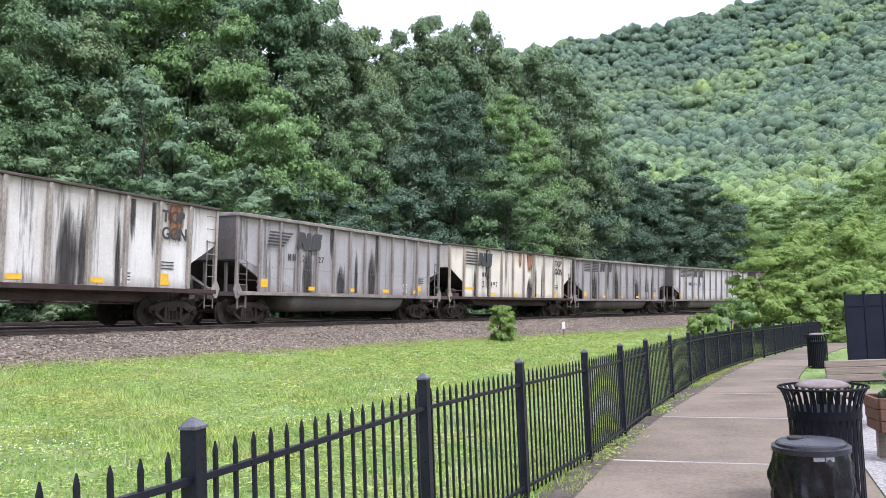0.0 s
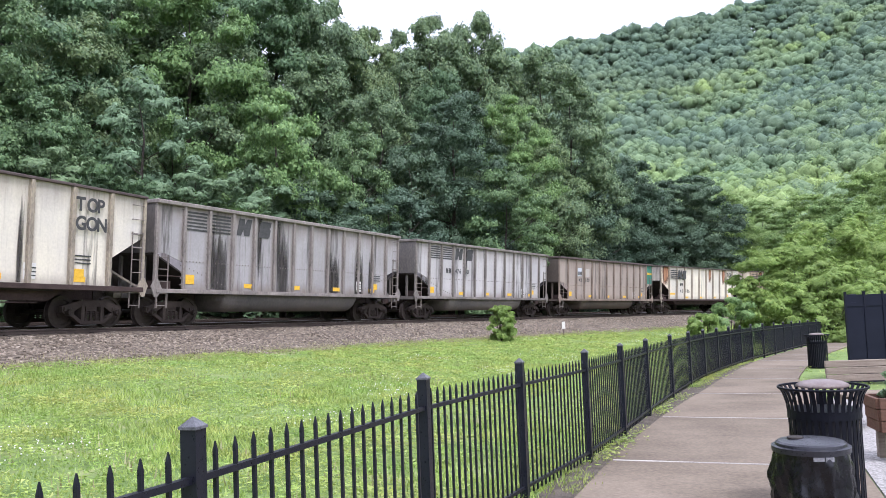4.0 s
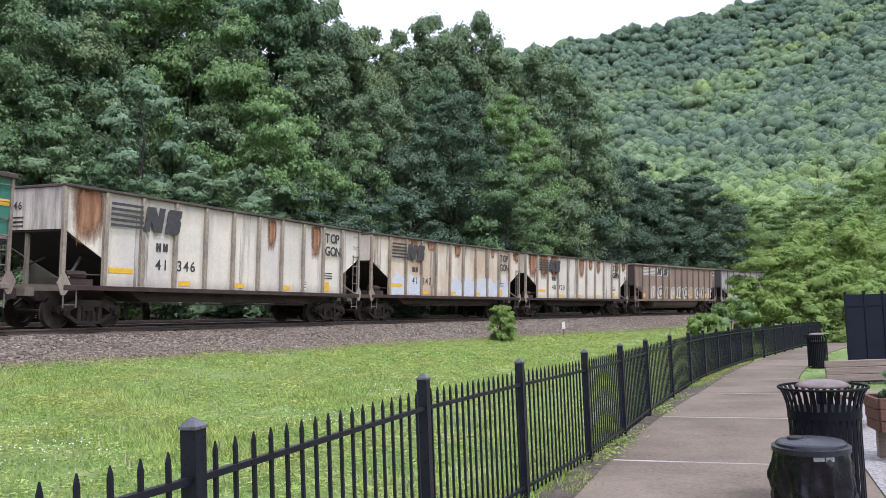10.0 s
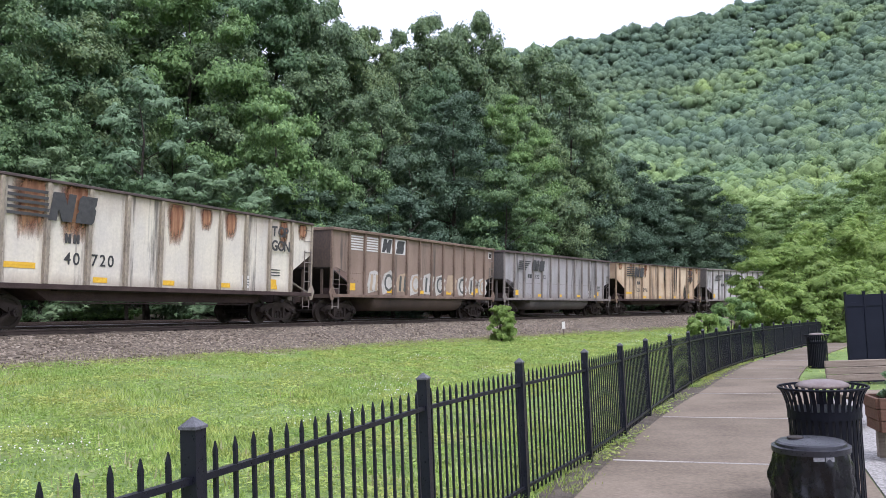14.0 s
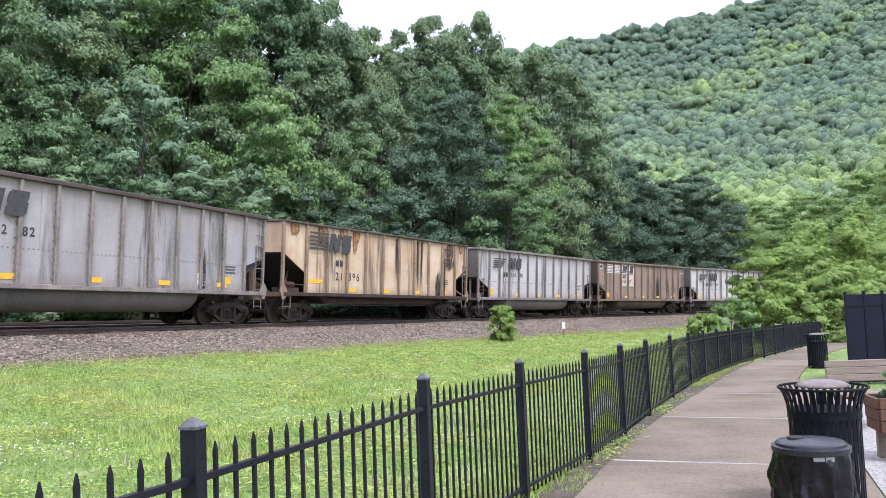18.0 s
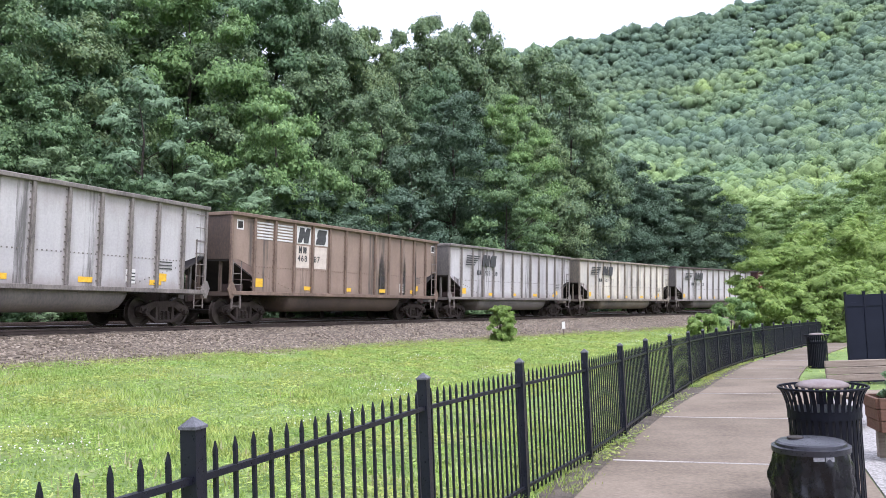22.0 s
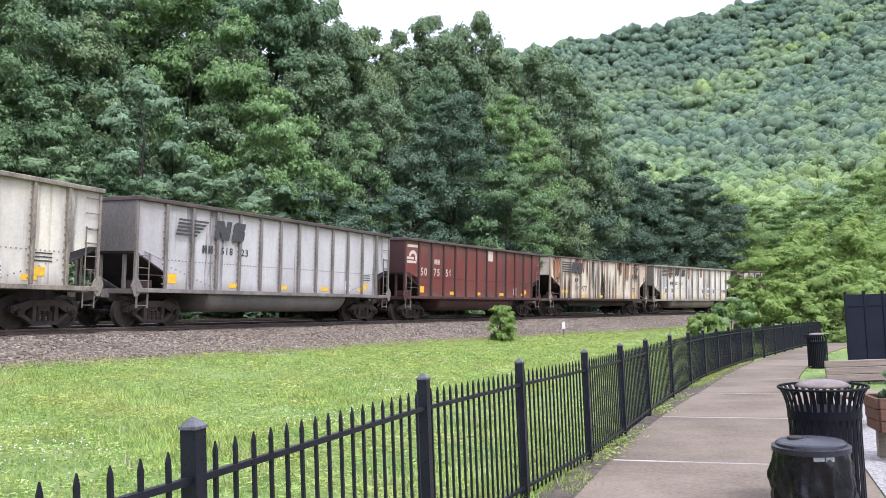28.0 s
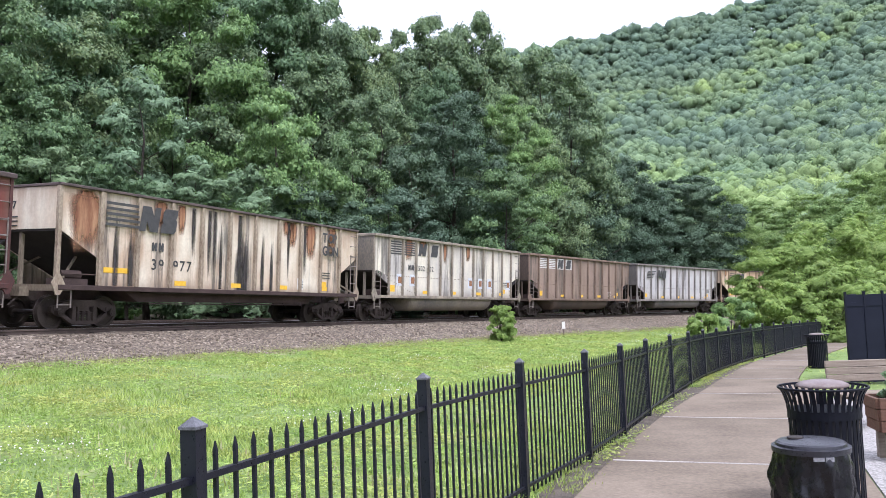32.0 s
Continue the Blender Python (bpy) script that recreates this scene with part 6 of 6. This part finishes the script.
def mountain_wood():
    """Canopy of the wooded mountainside: thousands of crowns in one object."""
    rng = np.random.default_rng(77)
    shapes = {}
    ball = bmesh.new()
    bmesh.ops.create_icosphere(ball, subdivisions=1, radius=1)
    ball.verts.index_update()
    bv, bf = np.array([v.co[:] for v in ball.verts]), np.array([[v.index for v in f.verts] for f in ball.faces])
    ball.free()
    for near, lumps, leaves, leaf in ((True, 13, 120, 0.034), (False, 10, 46, 0.046)):
        shapes[near] = []
        for k in range(8):
            vs, fs, cnt = [], [], 0
            for c in range(lumps):
                a = c * 2.4 + rng.uniform(-0.4, 0.4)
                r = 0.85 * math.sqrt(c / lumps)
                z = 0.66 * (1 - r * r) + rng.uniform(-0.1, 0.1)
                g = rng.uniform(0.2, 0.42)
                mid = np.array([r * math.cos(a), r * math.sin(a), z])
                vs.append(bv * rng.uniform(0.85, 1.0, (len(bv), 1)) * g * np.array([1, 1, 0.85]) + mid)
                fs.append(bf + cnt)
                cnt += len(bv)
                d = rng.normal(size=(leaves, 3)) + mid * 0.6
                d[:, 2] = np.abs(d[:, 2]) - 0.35
                d /= np.linalg.norm(d, axis=1, keepdims=True)
                p = d * np.array([1, 1, 0.85]) * g * rng.uniform(0.9, 1.22, (leaves, 1)) + mid
                nor = d + np.array([0, 0, 0.1]) + rng.normal(scale=0.38, size=(leaves, 3))
                t1 = np.cross(nor, rng.normal(size=(leaves, 3)))
                t1 /= np.linalg.norm(t1, axis=1, keepdims=True)
                t2 = np.cross(nor, t1)
                t2 /= np.linalg.norm(t2, axis=1, keepdims=True)
                e = leaf * rng.uniform(0.6, 1.3, (leaves, 1))
                vs.append(np.stack([p - t1 * e, p + t1 * e, p + t2 * e * 1.6], 1).reshape(-1, 3))
                fs.append(np.arange(3 * leaves).reshape(-1, 3) + cnt)
                cnt += 3 * leaves
            shapes[near].append((np.concatenate(vs), np.concatenate(fs)))
    vs, fs, cnt = [[], [], []], [[], [], []], [0, 0, 0]
    d = 112.0
    while d < 660:
        gap = 6.6 + d * 0.0055
        b = -0.12
        while b < 0.62:
            b += gap / d * rng.uniform(0.75, 1.25)
            dd = d + rng.uniform(-0.5, 0.5) * gap
            y = dd / math.sqrt(1 + b * b)
            x = b * y
            rho, s = curve_coords(x, y)
            if rho < 205 and s < 130:
                continue
            if b < 0.10 and dd < 420:
                continue
            z = ground_height(x, y)
            size = gap * (0.45 + 0.75 * rng.random() ** 1.4)
            tall = size * rng.uniform(0.7, 1.15)
            v, f = shapes[dd < 260][int(rng.integers(8))]
            a = rng.uniform(0, 6.28)
            c, sn = math.cos(a), math.sin(a)
            w = np.stack([(v[:, 0] * c - v[:, 1] * sn) * size + x, (v[:, 0] * sn + v[:, 1] * c) * size + y, v[:, 2] * tall * 1.25 + z + 7.0 - tall * 0.5 + rng.uniform(-1.2, 1.8)], 1)
            # distance pushes crowns towards the tones with haze in their colour
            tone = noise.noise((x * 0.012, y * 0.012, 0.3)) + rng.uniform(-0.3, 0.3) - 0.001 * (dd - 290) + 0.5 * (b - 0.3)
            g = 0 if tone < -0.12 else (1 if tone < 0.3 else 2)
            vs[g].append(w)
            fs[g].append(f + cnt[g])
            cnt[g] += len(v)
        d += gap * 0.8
    for g, mat in enumerate((LEAF_HAZE_DARK, LEAF_HAZE_MID, LEAF_FAR_LIGHT)):
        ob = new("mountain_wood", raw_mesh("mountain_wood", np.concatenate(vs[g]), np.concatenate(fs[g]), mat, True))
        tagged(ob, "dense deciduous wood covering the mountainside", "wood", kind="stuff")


def canopy_material(name, dark, light):
    """Tree canopy far off: leaf masses as fine relief and tone."""
    m, n, l, b = material(name, 0.8)
    b.inputs["Specular IOR Level"].default_value = 0.1
    v = coords(n, l)
    leafy, mass, wide = noise_tex(n, l, v, 1.6, 6, 0.75), noise_tex(n, l, v, 0.11, 2), noise_tex(n, l, v, 0.02, 3)
    geo = n.new("ShaderNodeNewGeometry")
    c = ramp(n, l, leafy, (0.32, dark), (0.68, light))
    c = mix(n, l, 0.6, c, ramp(n, l, mass, (0.36, (0.68, 0.72, 0.78)), (0.64, (1.22, 1.2, 1.1))), "MULTIPLY")
    c = mix(n, l, 0.6, c, ramp(n, l, wide, (0.35, (0.85, 0.92, 1.0)), (0.65, (1.12, 1.08, 0.92))), "MULTIPLY")
    c = mix(n, l, 0.12, c, ramp(n, l, geo.outputs["Random Per Island"], (0.0, grey(0.8)), (1.0, grey(1.15))), "MULTIPLY")
    l.new(c, b.inputs["Base Color"])
    tr, mx, out = n.new("ShaderNodeBsdfTranslucent"), n.new("ShaderNodeMixShader"), n["Material Output"]
    mx.inputs[0].default_value = 0.25
    l.new(c, tr.inputs[0])
    l.new(b.outputs[0], mx.inputs[1])
    l.new(tr.outputs[0], mx.inputs[2])
    l.new(mx.outputs[0], out.inputs[0])
    bump(n, l, b, leafy, 0.25, 0.5)
    return m


# haze over the mountainside is put into the bluish dark and mid tones
LEAF_HAZE_DARK = canopy_material("canopy_haze_dark", (0.1, 0.155, 0.108), (0.215, 0.29, 0.195))
LEAF_HAZE_MID = canopy_material("canopy_haze_mid", (0.12, 0.185, 0.105), (0.265, 0.35, 0.195))
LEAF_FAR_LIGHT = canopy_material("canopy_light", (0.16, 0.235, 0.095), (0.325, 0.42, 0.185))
mountain_wood()


def grass():
    """Blades of the meadow and of the verge along the fence."""
    rng = np.random.default_rng(8)
    vs, fs, cnt = [], [], 0
    zones = [(-44, -30, 165.08, 176.5, 175, 0.078), (-30, -12, 165.0, 177.6, 115, 0.09), (-12, 10, 164.7, 177.8, 60, 0.105), (10, 40, 164.5, 178, 14, 0.2), (-34, -8, 164.7, 165.08, 260, 0.09),
             (-34, 12, 160.0, 162.8, 14, 0.09)]
    for sa, sb, ra, rb, dens, tall in zones:
        n = int((sb - sa) * 0.92 * (rb - ra) * dens)
        for k in range(n):
            s, r = rng.uniform(sa, sb), rng.uniform(ra, rb)
            p = spot(r, s)
            if ra < 161 and s < -21:
                continue
            z = ground_height(p.x, p.y)
            if noise.noise((p.x * 0.55, p.y * 0.55, 31)) + rng.uniform(-0.35, 0.35) > 0.05:
                m = 7
                c = np.stack([p.x + rng.normal(scale=0.09, size=m), p.y + rng.normal(scale=0.09, size=m), z + rng.uniform(0.02, 0.09, m)], 1)
                e = (0.012 if rb < 166 else 0.0095 + 0.0004 * (s + 44)) * rng.uniform(0.7, 1.4, (m, 1))
                q1, q2 = rng.normal(size=(m, 3)) * np.array([1, 1, 0.35]), rng.normal(size=(m, 3)) * np.array([1, 1, 0.35])
                vs.append(np.stack([c - q1 * e, c + q1 * e, c + q2 * e * 1.5], 1).reshape(-1, 3))
                fs.append(np.arange(3 * m).reshape(-1, 3) + cnt)
                cnt += 3 * m
                continue
            patchy = 0.75 + 0.7 * noise.noise((p.x * 0.35, p.y * 0.35, 5))
            m = 4
            a = rng.uniform(0, 6.28, m)
            h = tall * rng.uniform(0.5, 1.3, m) * max(0.35, patchy)
            if r < 165.05:
                if noise.noise((p.x * 1.3, p.y * 1.3, 51)) < -0.02 - 0.012 * (s + 26):
                    continue
                h *= 0.45
            lean = rng.uniform(0.25, 1.3, m) * h
            o = rng.normal(scale=0.06, size=(m, 2))
            w = 0.007 + 0.004 * (s + 44) / 20 + (0.001 if rb < 166 else 0.0)
            bx, by = p.x + o[:, 0], p.y + o[:, 1]
            dx, dy = np.cos(a), np.sin(a)
            v = np.stack([np.stack([bx - dy * w, by + dx * w, np.full(m, z - 0.01)], 1),
                          np.stack([bx + dy * w, by - dx * w, np.full(m, z - 0.01)], 1),
                          np.stack([bx + dx * lean, by + dy * lean, z + h], 1)], 1).reshape(-1, 3)
            vs.append(v)
            fs.append(np.arange(3 * m).reshape(-1, 3) + cnt)
            cnt += 3 * m
    tagged(new("meadow_grass", raw_mesh("meadow_grass", np.concatenate(vs), np.concatenate(fs), M_BLADE)), "long fresh green meadow grass behind the fence", "grass", kind="stuff")
    # straw along the foot of the stones and in thin patches
    vs, fs, cnt = [], [], 0
    for k in range(9000):
        s = rng.uniform(-46, 34)
        edge = rng.random() < 0.7
        r = rng.normal(177.3, 0.45) if edge else rng.uniform(166, 177)
        p = spot(r, s)
        if not edge and noise.noise((p.x * 0.3, p.y * 0.3, 21)) < 0.12:
            continue
        z = ground_height(p.x, p.y)
        m = 4
        a = rng.uniform(0, 6.28, m)
        h = rng.uniform(0.05, 0.15, m)
        lean = rng.uniform(0.1, 0.7, m) * h
        o = rng.normal(scale=0.07, size=(m, 2))
        bx, by, dx, dy = p.x + o[:, 0], p.y + o[:, 1], np.cos(a), np.sin(a)
        vs.append(np.stack([np.stack([bx - dy * 0.011, by + dx * 0.011, np.full(m, z - 0.01)], 1), np.stack([bx + dy * 0.011, by - dx * 0.011, np.full(m, z - 0.01)], 1),
                            np.stack([bx + dx * lean, by + dy * lean, z + h], 1)], 1).reshape(-1, 3))
        fs.append(np.arange(3 * m).reshape(-1, 3) + cnt)
        cnt += 3 * m
    tagged(new("dry_grass", raw_mesh("dry_grass", np.concatenate(vs), np.concatenate(fs), M_STRAW)), "straw-coloured dry grass at the foot of the ballast", "grass", kind="stuff")
    # clover heads, in drifts
    vs, fs, cnt = [], [], 0
    octa = np.array([(1, 0, 0), (-1, 0, 0), (0, 1, 0), (0, -1, 0), (0, 0, 1), (0, 0, -1)], dtype=float)
    of = np.array([(0, 2, 4), (2, 1, 4), (1, 3, 4), (3, 0, 4), (2, 0, 5), (1, 2, 5), (3, 1, 5), (0, 3, 5)])
    while cnt < 6 * 1500:
        s, r = rng.uniform(-43, 20), rng.uniform(165.6, 177)
        p = spot(r, s)
        if noise.noise((p.x * 0.4, p.y * 0.4, 11)) + rng.uniform(-0.12, 0.12) < 0.42:
            continue
        z = ground_height(p.x, p.y) + rng.uniform(0.08, 0.2)
        vs.append(octa * rng.uniform(0.005, 0.012) + np.array([p.x, p.y, z]))
        fs.append(of + cnt)
        cnt += 6
    tagged(new("clover_flowers", raw_mesh("clover_flowers", np.concatenate(vs), np.concatenate(fs), M_FLOWER)), "small white clover heads scattered in the meadow", "flowers", kind="stuff")


grass()


# ---- what moves ----
SPEED, GAIN = 8.832, 0.00092


def travelled(t):
    return SPEED * t + 0.5 * GAIN * t * t


def motions():
    for car, s0, half in CARS:
        rows = []
        for i in range(33):
            s = s0 + half - travelled(i)
            rows.append((i, frame_at(TRACK, s, RAIL + 0.755 * math.tan(CANT) + LIFT, CANT)))
        walk(car, rows)
    for wheel, dx in WHEELSETS:
        rows = []
        for i in range(481):
            t = i / 15
            rows.append((t, Matrix.Translation((dx, 0, WHEEL_R)) @ Matrix.Rotation(-travelled(t) / WHEEL_R, 4, "Y")))
        walk(wheel, rows)


motions()
